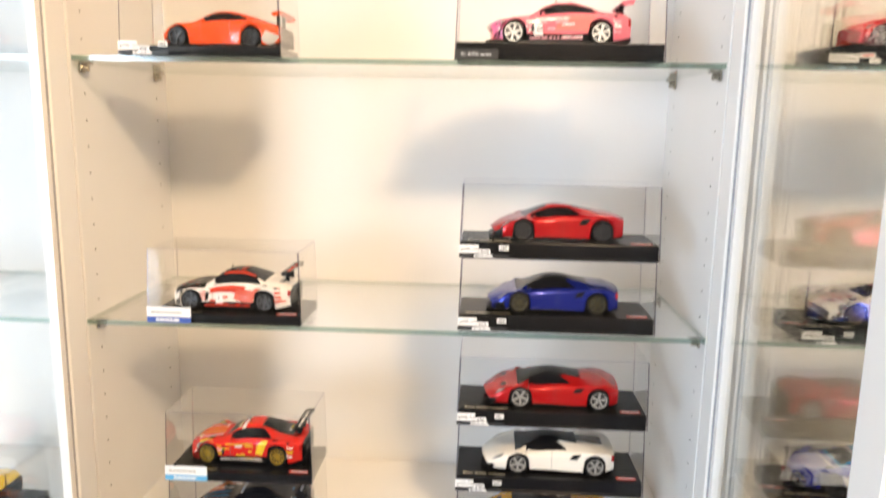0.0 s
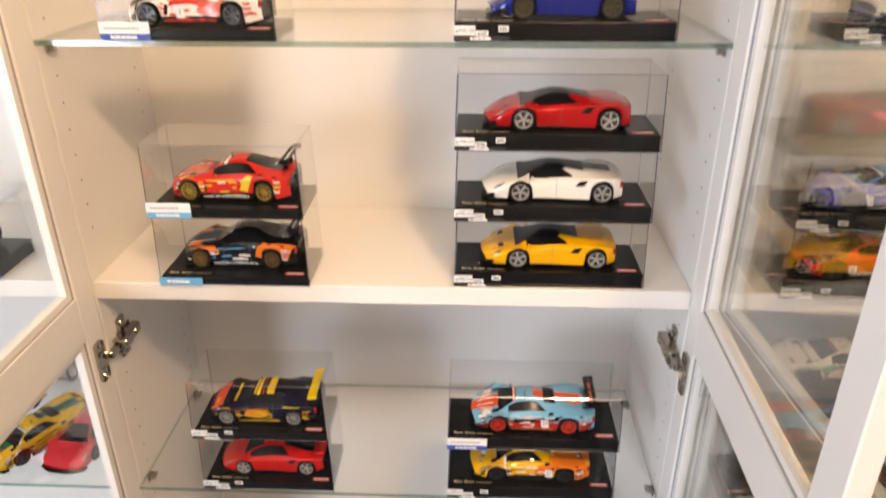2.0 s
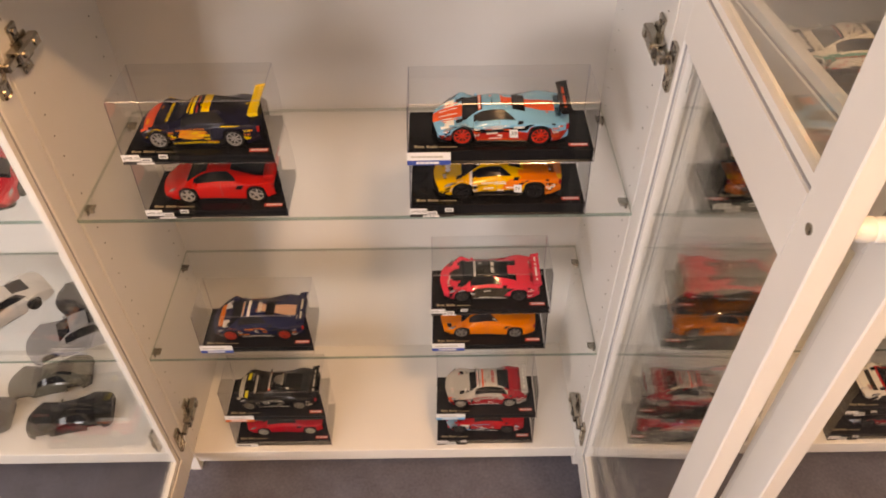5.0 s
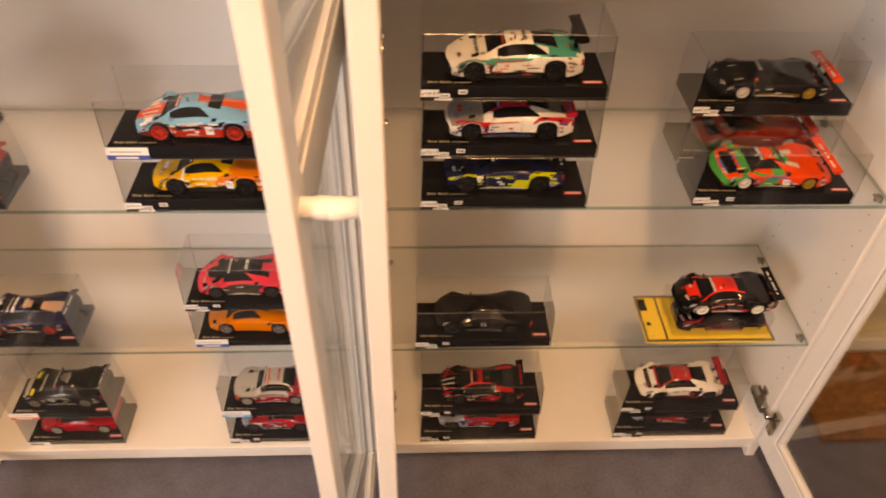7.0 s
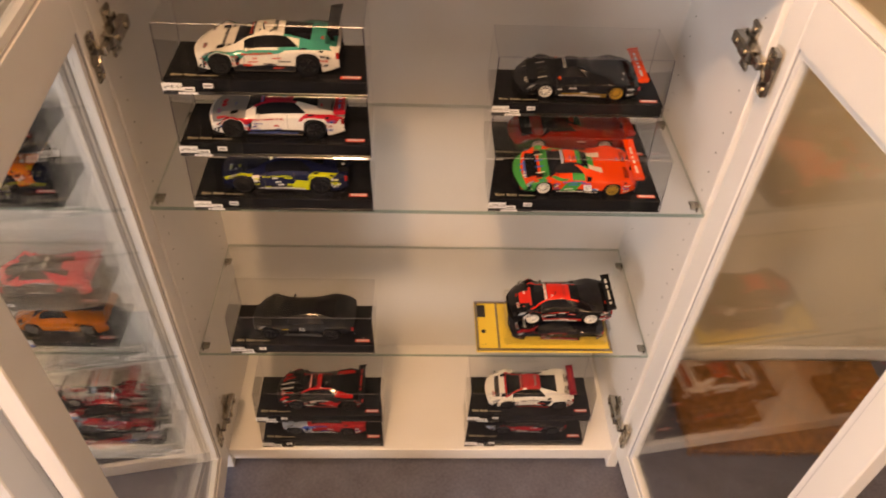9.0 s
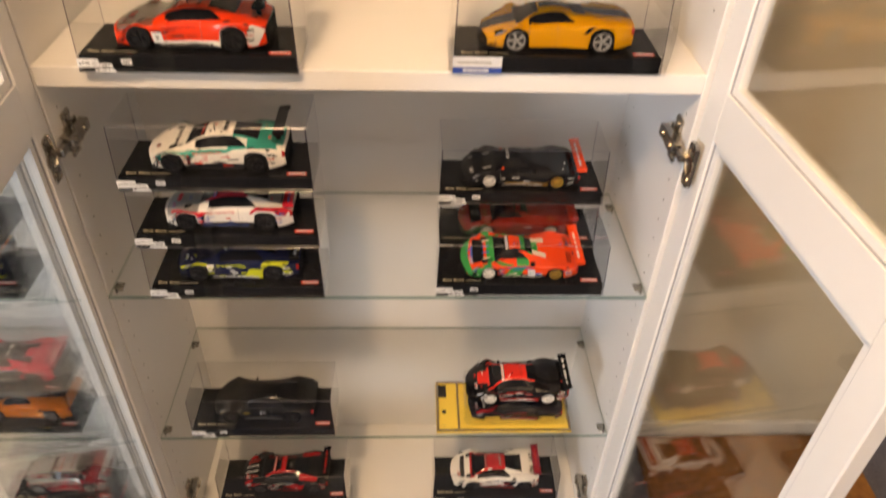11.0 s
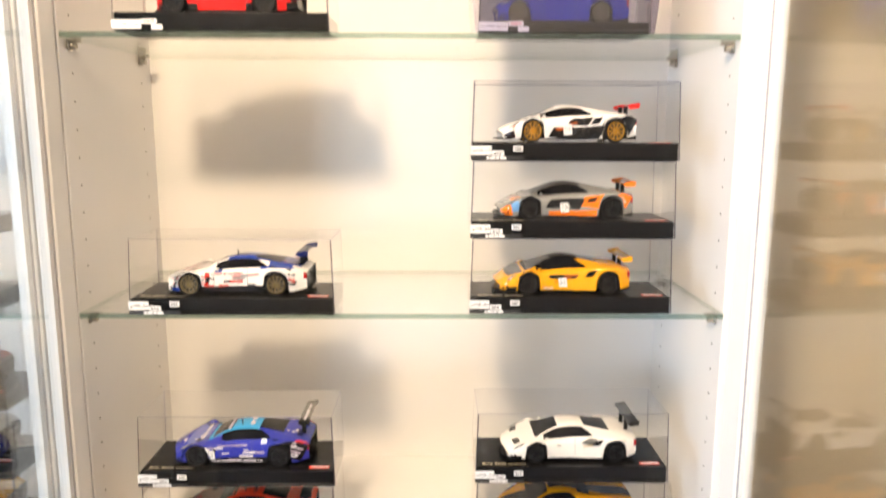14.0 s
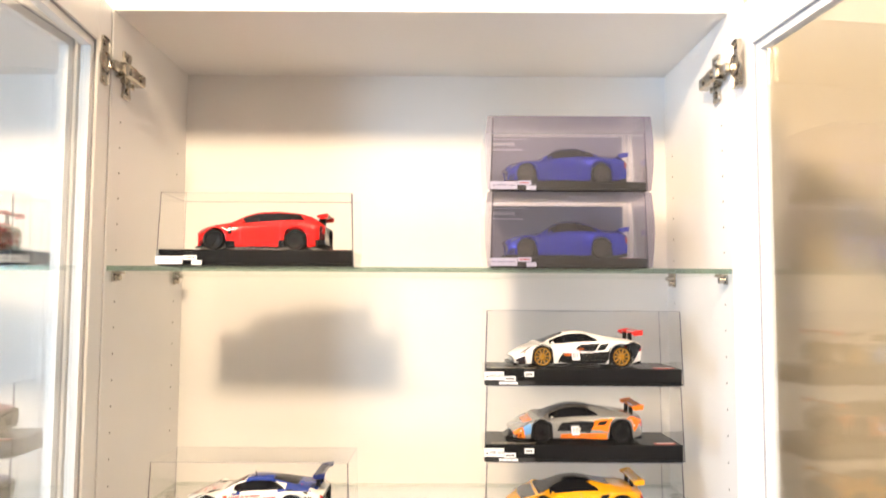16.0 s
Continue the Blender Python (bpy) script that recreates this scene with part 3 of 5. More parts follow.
# ---- model cars ----
NS = 97
XS = np.linspace(0, 1, NS)
STYLES = {
    # side profile, shoulder line, windscreen, rear glass, wheel places; lengths are shares of the car's length
    "mid": dict(L=0.168, top=[(0, 0.070), (0.03, 0.098), (0.10, 0.130), (0.18, 0.150), (0.24, 0.166), (0.34, 0.213), (0.43, 0.248), (0.51, 0.257), (0.60, 0.248), (0.72, 0.222), (0.82, 0.206), (0.92, 0.198), (1, 0.170)],
                sh=[(0, 0.060), (0.05, 0.096), (0.14, 0.136), (0.24, 0.156), (0.42, 0.142), (0.60, 0.156), (0.78, 0.186), (0.92, 0.184), (1, 0.155)], ws=(0.235, 0.42), rg=(0.61, 0.76), sw=(0.29, 0.67), wheels=(0.245, 0.835)),
    "spider": dict(L=0.170, top=[(0, 0.068), (0.03, 0.096), (0.10, 0.130), (0.20, 0.156), (0.27, 0.170), (0.36, 0.212), (0.45, 0.240), (0.52, 0.243), (0.60, 0.232), (0.70, 0.214), (0.82, 0.204), (0.93, 0.192), (1, 0.160)],
                   sh=[(0, 0.058), (0.05, 0.094), (0.16, 0.140), (0.27, 0.160), (0.45, 0.140), (0.65, 0.164), (0.82, 0.190), (0.94, 0.182), (1, 0.15)], ws=(0.265, 0.44), rg=(0.58, 0.72), sw=(0.32, 0.64), wheels=(0.272, 0.850)),
    "gt": dict(L=0.170, top=[(0, 0.105), (0.025, 0.135), (0.08, 0.155), (0.20, 0.172), (0.32, 0.184), (0.42, 0.248), (0.50, 0.274), (0.60, 0.277), (0.70, 0.252), (0.80, 0.220), (0.92, 0.208), (1, 0.180)],
               sh=[(0, 0.09), (0.04, 0.125), (0.17, 0.163), (0.40, 0.154), (0.60, 0.166), (0.78, 0.194), (0.94, 0.188), (1, 0.16)], ws=(0.32, 0.45), rg=(0.63, 0.80), sw=(0.37, 0.73), wheels=(0.185, 0.785)),
    "low": dict(L=0.172, top=[(0, 0.095), (0.025, 0.122), (0.09, 0.146), (0.20, 0.165), (0.29, 0.178), (0.38, 0.228), (0.47, 0.254), (0.57, 0.256), (0.68, 0.240), (0.80, 0.215), (0.92, 0.198), (1, 0.165)],
                sh=[(0, 0.08), (0.04, 0.115), (0.16, 0.160), (0.38, 0.150), (0.58, 0.160), (0.77, 0.192), (0.93, 0.184), (1, 0.15)], ws=(0.29, 0.43), rg=(0.62, 0.80), sw=(0.35, 0.72), wheels=(0.195, 0.785)),
    "hatch": dict(L=0.165, top=[(0, 0.13), (0.03, 0.160), (0.12, 0.188), (0.27, 0.212), (0.38, 0.270), (0.47, 0.300), (0.62, 0.306), (0.78, 0.290), (0.88, 0.262), (0.95, 0.220), (1, 0.17)],
                  sh=[(0, 0.10), (0.05, 0.140), (0.18, 0.172), (0.5, 0.180), (0.8, 0.205), (0.95, 0.192), (1, 0.165)], ws=(0.29, 0.43), rg=(0.83, 0.94), sw=(0.35, 0.83), wheels=(0.165, 0.775)),
    "sedan": dict(L=0.166, top=[(0, 0.12), (0.02, 0.152), (0.10, 0.175), (0.30, 0.198), (0.40, 0.268), (0.47, 0.296), (0.60, 0.299), (0.70, 0.268), (0.79, 0.225), (0.95, 0.218), (1, 0.185)],
                  sh=[(0, 0.10), (0.04, 0.138), (0.18, 0.170), (0.45, 0.172), (0.78, 0.195), (0.95, 0.190), (1, 0.16)], ws=(0.30, 0.42), rg=(0.64, 0.78), sw=(0.35, 0.75), wheels=(0.185, 0.785)),
    "rear": dict(L=0.160, top=[(0, 0.11), (0.03, 0.145), (0.12, 0.178), (0.28, 0.196), (0.38, 0.257), (0.46, 0.284), (0.55, 0.286), (0.68, 0.260), (0.82, 0.220), (0.93, 0.185), (1, 0.15)],
                 sh=[(0, 0.09), (0.04, 0.132), (0.16, 0.174), (0.40, 0.164), (0.60, 0.174), (0.78, 0.196), (0.93, 0.170), (1, 0.135)], ws=(0.28, 0.41), rg=(0.62, 0.80), sw=(0.34, 0.72), wheels=(0.165, 0.755)),
    "long": dict(L=0.172, top=[(0, 0.08), (0.03, 0.105), (0.12, 0.135), (0.22, 0.155), (0.34, 0.227), (0.42, 0.250), (0.50, 0.250), (0.62, 0.224), (0.80, 0.198), (0.96, 0.190), (1, 0.165)],
                 sh=[(0, 0.07), (0.05, 0.098), (0.20, 0.155), (0.40, 0.145), (0.60, 0.162), (0.78, 0.186), (0.96, 0.178), (1, 0.155)], ws=(0.22, 0.37), rg=(0.58, 0.68), sw=(0.29, 0.60), wheels=(0.22, 0.785)),
    "proto": dict(L=0.172, top=[(0, 0.055), (0.04, 0.080), (0.16, 0.118), (0.27, 0.140), (0.36, 0.202), (0.44, 0.226), (0.52, 0.218), (0.62, 0.170), (0.80, 0.152), (0.95, 0.140), (1, 0.120)],
                  sh=[(0, 0.05), (0.06, 0.085), (0.22, 0.142), (0.42, 0.122), (0.62, 0.135), (0.80, 0.154), (0.95, 0.138), (1, 0.11)], ws=(0.28, 0.41), rg=(0.54, 0.60), sw=(0.31, 0.56), wheels=(0.235, 0.80), R=0.064),
}
WID = [(0, 0.168), (0.025, 0.196), (0.09, 0.214), (0.20, 0.222), (0.34, 0.212), (0.50, 0.203), (0.65, 0.212), (0.80, 0.226), (0.94, 0.215), (1, 0.188)]
ROWS = 10


def curve_of(pts, soft=0.016):
    xs = np.linspace(-0.1, 1.1, 481)
    v = np.interp(xs, [p[0] for p in pts], [p[1] for p in pts])
    k = np.exp(-0.5 * (np.arange(-20, 21) * 0.0025 / soft) ** 2)
    v = np.convolve(np.pad(v, 20, mode="edge"), k / k.sum(), mode="valid")
    return lambda x: np.interp(x, xs, v)


GRIDS = {}


def car_grid(style):
    """The half body as stations times rows, in metres, from the sill to the middle of the roof."""
    if style in GRIDS:
        return GRIDS[style]
    s = STYLES[style]
    L = s["L"]
    top, sh, wd = curve_of(s["top"], 0.014 if style in ("hatch", "sedan") else 0.024)(XS), curve_of(s["sh"], 0.014)(XS), 0.98 * curve_of(WID)(XS)
    if style == "proto":
        wd = wd * 1.07 + 0.022 * np.clip((0.12 - XS) / 0.12, 0, 1)
    R = s.get("R", 0.077)
    zb = np.full(NS, 0.026) + 0.022 * np.clip((XS - 0.9) / 0.1, 0, 1) + 0.006 * np.clip((0.06 - XS) / 0.06, 0, 1)
    waist = np.exp(-(((XS - sum(s["wheels"]) / 2 - 0.02) / 0.17) ** 4))
    for xw in s["wheels"]:
        sh = np.maximum(sh, (2.10 * R + (0.0 if style == "proto" else 0.010)) * np.exp(-(((XS - xw) / 0.135) ** 2)))
        inside = np.abs(XS - xw) < R * 1.12
        zb = np.where(inside, np.maximum(zb, R + np.sqrt(np.maximum(0, (R * 1.12) ** 2 - (XS - xw) ** 2))), zb)
        wd = wd + 0.007 * np.exp(-(((XS - xw) / 0.080) ** 2))
    # the bonnet and the tail deck lie lower than the crowns of the wings
    low = np.where(XS < s["ws"][0], 0.024, np.where(XS > s["rg"][1], 0.013, 0.0)) * np.clip(XS / 0.05, 0, 1) * np.clip((1 - XS) / 0.06, 0, 1)
    top = np.maximum(top, sh - low + 0.002 * (low == 0))
    zb = np.minimum(zb, sh - 0.010)
    d, h = top - sh, sh - zb
    boxy = style in ("sedan", "hatch", "gt", "rear")
    cab = np.clip(d / 0.05, 0, 1) * {"proto": 0.24, "long": 0.07, "mid": 0.03, "spider": 0.05}.get(style, 0.0)
    wr = wd * (0.80 - (0.19 if boxy else 0.24) * np.clip(d / 0.085, 0, 1) - 0.5 * cab)
    if style not in ("sedan", "hatch"):
        wr = wr * (0.97 - 0.20 * np.clip((XS - 0.50) / 0.30, 0, 1) * np.clip(d / 0.03, 0, 1))
    ys = [(0.935 + 0.035 * waist) * wd, (0.99 - 0.015 * waist) * wd, (1 - 0.045 * waist) * wd, (0.985 - 0.012 * waist) * wd, 0.94 * wd, (0.855 - cab) * wd, wr, wr * 0.88, wr * 0.45, 0 * wd]
    zs = [zb, zb + 0.28 * h, zb + 0.62 * h, sh - 0.06 * h, sh + 0.06 * d, sh + 0.27 * d, sh + 0.82 * d, sh + 0.93 * d, sh + 0.99 * d, top]
    G = np.zeros((NS, ROWS, 3))
    for j in range(ROWS):
        bow = (ys[j] / 0.21) ** 2 * 0.060 * np.clip(1 - XS / 0.25, 0, 1) ** 2 - (ys[j] / 0.21) ** 2 * 0.012 * np.clip((XS - 0.85) / 0.15, 0, 1)
        G[:, j, 0], G[:, j, 1], G[:, j, 2] = (XS + bow - 0.5) * L, ys[j] * L, zs[j] * L
    GRIDS[style] = G
    return G


def spot(G, x, r):
    """A point of the body's surface at a share of its length and a row."""
    i, j = min(max(x, 0), 1) * (NS - 1), min(max(r, 0), ROWS - 1)
    a, b = min(int(i), NS - 2), min(int(j), ROWS - 2)
    u, v = i - a, j - b
    return (1 - u) * (1 - v) * G[a, b] + u * (1 - v) * G[a + 1, b] + (1 - u) * v * G[a, b + 1] + u * v * G[a + 1, b + 1]


def patch(bm, G, x0, x1, r0, r1, side=-1, mat=0, lift=0.00045, skew=0.0):
    """A thin sticker that follows the body. side: -1 the side at -y, +1 the other."""
    nu, nv = max(2, int((x1 - x0) * 40) + 1), max(2, int((r1 - r0) * 2) + 2)
    vs = {}
    for a in range(nu):
        for b in range(nv):
            fr = b / (nv - 1)
            x, r = x0 + (x1 - x0) * a / (nu - 1) + skew * fr, r0 + (r1 - r0) * fr
            p = spot(G, x, r)
            e, f = spot(G, x + 0.01, r) - spot(G, x - 0.01, r), spot(G, x, r + 0.2) - spot(G, x, r - 0.2)
            n = np.cross(e, f)
            n = n / (np.linalg.norm(n) + 1e-12)
            n = -n if n[1] < -0.05 or (abs(n[1]) <= 0.05 and n[2] < 0) else n
            p = p + n * lift
            vs[a, b] = bm.verts.new((p[0], side * p[1], p[2]))
    for a in range(nu - 1):
        for b in range(nv - 1):
            bm.faces.new((vs[a, b], vs[a + 1, b], vs[a + 1, b + 1], vs[a, b + 1])).material_index = mat


WHEELS = {}


def band(bm, G, x0, x1, r0, r1, side, mat, lift, bend, taper):
    """A livery band on the flank whose upper and lower edges bow and taper along the car."""
    nu, nv, vs = max(4, int((x1 - x0) * 90)), max(3, int((r1 - r0) * 4)), {}
    for a in range(nu + 1):
        u = a / nu
        lo, hi = r0 + bend * math.sin(math.pi * u) + taper * (1 - u) ** 2, r1 + bend * math.sin(math.pi * u) - taper * u ** 2
        for b in range(nv + 1):
            fr = b / nv
            r = min(max(lo + (hi - lo) * fr, 0.02), 4.92)
            x = x0 + (x1 - x0) * u + 0.020 * (r1 - r0) * (fr - 0.5) + 0.010 * math.sin(math.pi * fr) * (u - 0.5)
            p = spot(G, x, r)
            e, f = spot(G, x + 0.008, r) - spot(G, x - 0.008, r), spot(G, x, min(r + 0.2, 9)) - spot(G, x, max(r - 0.2, 0))
            n = np.cross(e, f)
            n = n / (np.linalg.norm(n) + 1e-12)
            n = -n if n[1] < -0.05 or (abs(n[1]) <= 0.05 and n[2] < 0) else n
            p = p + n * lift
            vs[a, b] = bm.verts.new((p[0], side * p[1], p[2]))
    for a in range(nu):
        for b in range(nv):
            q = (vs[a, b], vs[a + 1, b], vs[a + 1, b + 1], vs[a, b + 1])
            f = bm.faces.new(q if side < 0 else q[::-1])
            f.material_index, f.smooth = mat, True


def wheel_meshes(style, h, spokes, R, wdt):
    key = (h, spokes, round(R, 5))
    if key not in WHEELS:
        bm = lathe(bmesh.new(), [(R * 0.80, -wdt / 2), (R * 0.95, -wdt / 2), (R, -wdt * 0.36), (R, wdt * 0.36), (R * 0.95, wdt / 2), (R * 0.80, wdt / 2), (R * 0.80, -wdt / 2)], 26, caps=False)
        tyre = bpy.data.meshes.new("tyre")
        bm.to_mesh(tyre), bm.free()
        tyre.materials.append(RUBBER)
        bm = bmesh.new()
        yo = -wdt * 0.42
        lathe(bm, [(R * 0.815, yo - 0.0006), (R * 0.815, -wdt * 0.2), (R * 0.70, -wdt * 0.2), (R * 0.715, yo - 0.0006), (R * 0.815, yo - 0.0006)], 26, caps=False)
        for k in range(spokes):
            a = 2 * math.pi * k / spokes
            for tw in (-0.10, 0.10) if spokes < 7 else (0.0,):
                w0, w1 = (0.070, 0.050) if spokes < 7 else (0.062, 0.042)
                q = []
                for yy in (yo - 0.0004, yo + 0.0012):
                    for rr, ww in ((R * 0.12, w0), (R * 0.74, w1)):
                        for s in (-1, 1):
                            ang = a + tw
                            q.append(bm.verts.new((math.cos(ang) * rr - s * math.sin(ang) * ww * R, yy + (0.0006 if rr < R * 0.2 else 0), math.sin(ang) * rr + s * math.cos(ang) * ww * R)))
                for f in ((0, 1, 3, 2), (4, 6, 7, 5), (0, 2, 6, 4), (1, 5, 7, 3)):
                    bm.faces.new([q[i] for i in f])
        lathe(bm, [(R * 0.15, yo - 0.0007), (R * 0.15, yo + 0.001)], 12)
        lathe(bm, [(R * 0.74, -wdt * 0.15), (R * 0.74, -wdt * 0.12)], 20, mat=1)
        rim = bpy.data.meshes.new("rim")
        bm.to_mesh(rim), bm.free()
        rim.materials.append(rim_paint(h, 0.15 if h in ("f0ece4", "c02020", "d83a28") else 0.35)), rim.materials.append(BLACK_ST)
        WHEELS[key] = tyre, rim
    return WHEELS[key]


def loft_part(name, G, faces, mats, parent, label=""):
    """The chosen faces of the body grid as a mesh of their own. faces: (station, row, side, material)."""
    bm, vs = bmesh.new(), {}

    def v(i, j, s):
        k = (i, j, 0 if j == ROWS - 1 else s)
        if k not in vs:
            p = G[i, j]
            vs[k] = bm.verts.new((p[0], s * p[1], p[2]))
        return vs[k]

    for i, j, s, m in faces:
        q = [v(i, j, s), v(i + 1, j, s), v(i + 1, j + 1, s), v(i, j + 1, s)]
        bm.faces.new(q if s < 0 else q[::-1]).material_index = m
    if name == "body":
        for i in (0, NS - 1):
            ring = [v(i, j, -1) for j in range(ROWS)] + [v(i, j, 1) for j in range(ROWS - 2, -1, -1)]
            bm.faces.new(ring if i else ring[::-1]).material_index = len(mats) - 1 if i else 0
    return part(name, bm, mats, parent, label, True)


def words(bm, G, r, x0, x1, row, tall, side, mat, lift):
    """A line of small letter-like marks along the body."""
    x = x0
    while x < x1 - 0.008:
        lw = r.uniform(0.0045, 0.0095)
        patch(bm, G, x, x + lw, row, row + tall, side, mat, lift, 0.003)
        if lw > 0.007:
            patch(bm, G, x + lw * 0.35, x + lw * 0.65, row + tall * 0.35, row + tall * 0.8, side, 2, lift + 0.0003, 0.001)
        x += lw + (0.0026 if r.random() < 0.8 else 0.010)


def livery(t, s, G, r, dec):
    """Race panels, sill lettering, wing logos, bonnet and roof emblems and wheel arch edges of a racing model."""
    f, b = s["wheels"]
    mode = r.randrange(4)
    bm = bmesh.new()
    for sd in (-1, 1):
        words(bm, G, r, f + 0.11, b - 0.12, 0.15, 0.42, sd, 0, 0.0010)
        words(bm, G, r, f + 0.15, b - 0.22, 2.95, 0.55, sd, 1, 0.0010)
        for k in range(3):
            words(bm, G, r, b + 0.085, min(b + 0.145, 0.97), 1.0 + 0.62 * k, 0.34, sd, k % 2, 0.0010)
            words(bm, G, r, f + 0.085, f + 0.13, 1.3 + 0.6 * k, 0.36, sd, (k + 1) % 2, 0.0010)
        words(bm, G, r, f - 0.04, f + 0.07, 3.25, 0.4, sd, 1, 0.0010)
        # lettering over the windscreen and on the bonnet
        e = s["ws"][0]
        if mode == 0:
            for k in range(7):
                patch(bm, G, e - 0.085, e - 0.060, 7.3 + 0.24 * k, 7.3 + 0.24 * k + 0.15, sd, 0, 0.0008, 0.004)
        elif mode == 1:
            patch(bm, G, 0.05, e - 0.035, 8.45, 8.62, sd, 1, 0.0006)
            patch(bm, G, 0.06, e - 0.030, 7.55, 7.70, sd, 0, 0.0006)
        elif mode == 2:
            for k in range(6):
                a = math.pi * k / 6
                patch(bm, G, 0.115 - 0.022 * math.sin(a), 0.115 + 0.022 * math.sin(a), 8.2 + 0.13 * k, 8.2 + 0.13 * k + 0.13, sd, 1, 0.0007)
        if sd < 0:
            for k in range(5):
                patch(bm, G, 0.07, 0.095, 7.2 + 0.20 * k, 7.2 + 0.20 * k + 0.13, sd, k % 2, 0.0009, 0.003)
        a, c = s["ws"][1] + 0.03, s["rg"][0] - 0.03
        if mode != 1:
            for k in range(6):
                patch(bm, G, a + (c - a) * 0.70, a + (c - a) * 0.92, 7.5 + 0.24 * k, 7.5 + 0.24 * k + 0.16, sd, mode % 2, 0.0008, 0.003)
    tagged(part("race_lettering", bm, [paint(dec[0]), paint(dec[1]), CARBON], t), kind="stuff")
    # dark cooling slots on the bonnet and tail
    bm = bmesh.new()
    for sd in (-1, 1):
        for k in range(3):
            if mode != 2:
                patch(bm, G, s["ws"][0] - 0.045 + 0.012 * k, s["ws"][0] - 0.039 + 0.012 * k, 6.6, 7.4, sd, 0, 0.0007)
            patch(bm, G, 0.90 + 0.014 * k, 0.907 + 0.014 * k, 6.4, 8.6, sd, 0, 0.0006)
        patch(bm, G, b + 0.075, b + 0.105, 2.9, 3.6, sd, 0, 0.0008, 0.01)
        patch(bm, G, s["sw"][1] + 0.015, s["sw"][1] + 0.055, 3.55, 4.6, sd, 0, 0.0009, 0.012)
    tagged(part("cooling_slots", bm, CARBON, t), kind="stuff")


def arch_lip(t, s, G, L):
    """Thin dark edges round the wheel openings."""
    R = s.get("R", 0.077) * 1.12
    for xw in s["wheels"]:
        for sd in (-1, 1):
            bm, rows = bmesh.new(), []
            for k in range(17):
                a = math.pi * (0.04 + 0.92 * k / 16)
                x, row = xw - R * math.cos(a), []
                y = spot(G, x, 0.3)[1]
                for rr, out in ((R * 0.97, -0.0030), (R * 0.985, 0.0004), (R * 1.055, 0.0003)):
                    row.append(bm.verts.new(((xw - rr * math.cos(a) - 0.5) * L, sd * (y + out), (R / 1.12 + rr * math.sin(a)) * L)))
                rows.append(row)
            for p, q in zip(rows, rows[1:]):
                for k in range(2):
                    g = (p[k], q[k], q[k + 1], p[k + 1])
                    bm.faces.new(g if sd < 0 else g[::-1])
            part("arch_edge", bm, CARBON, t, smooth=True)


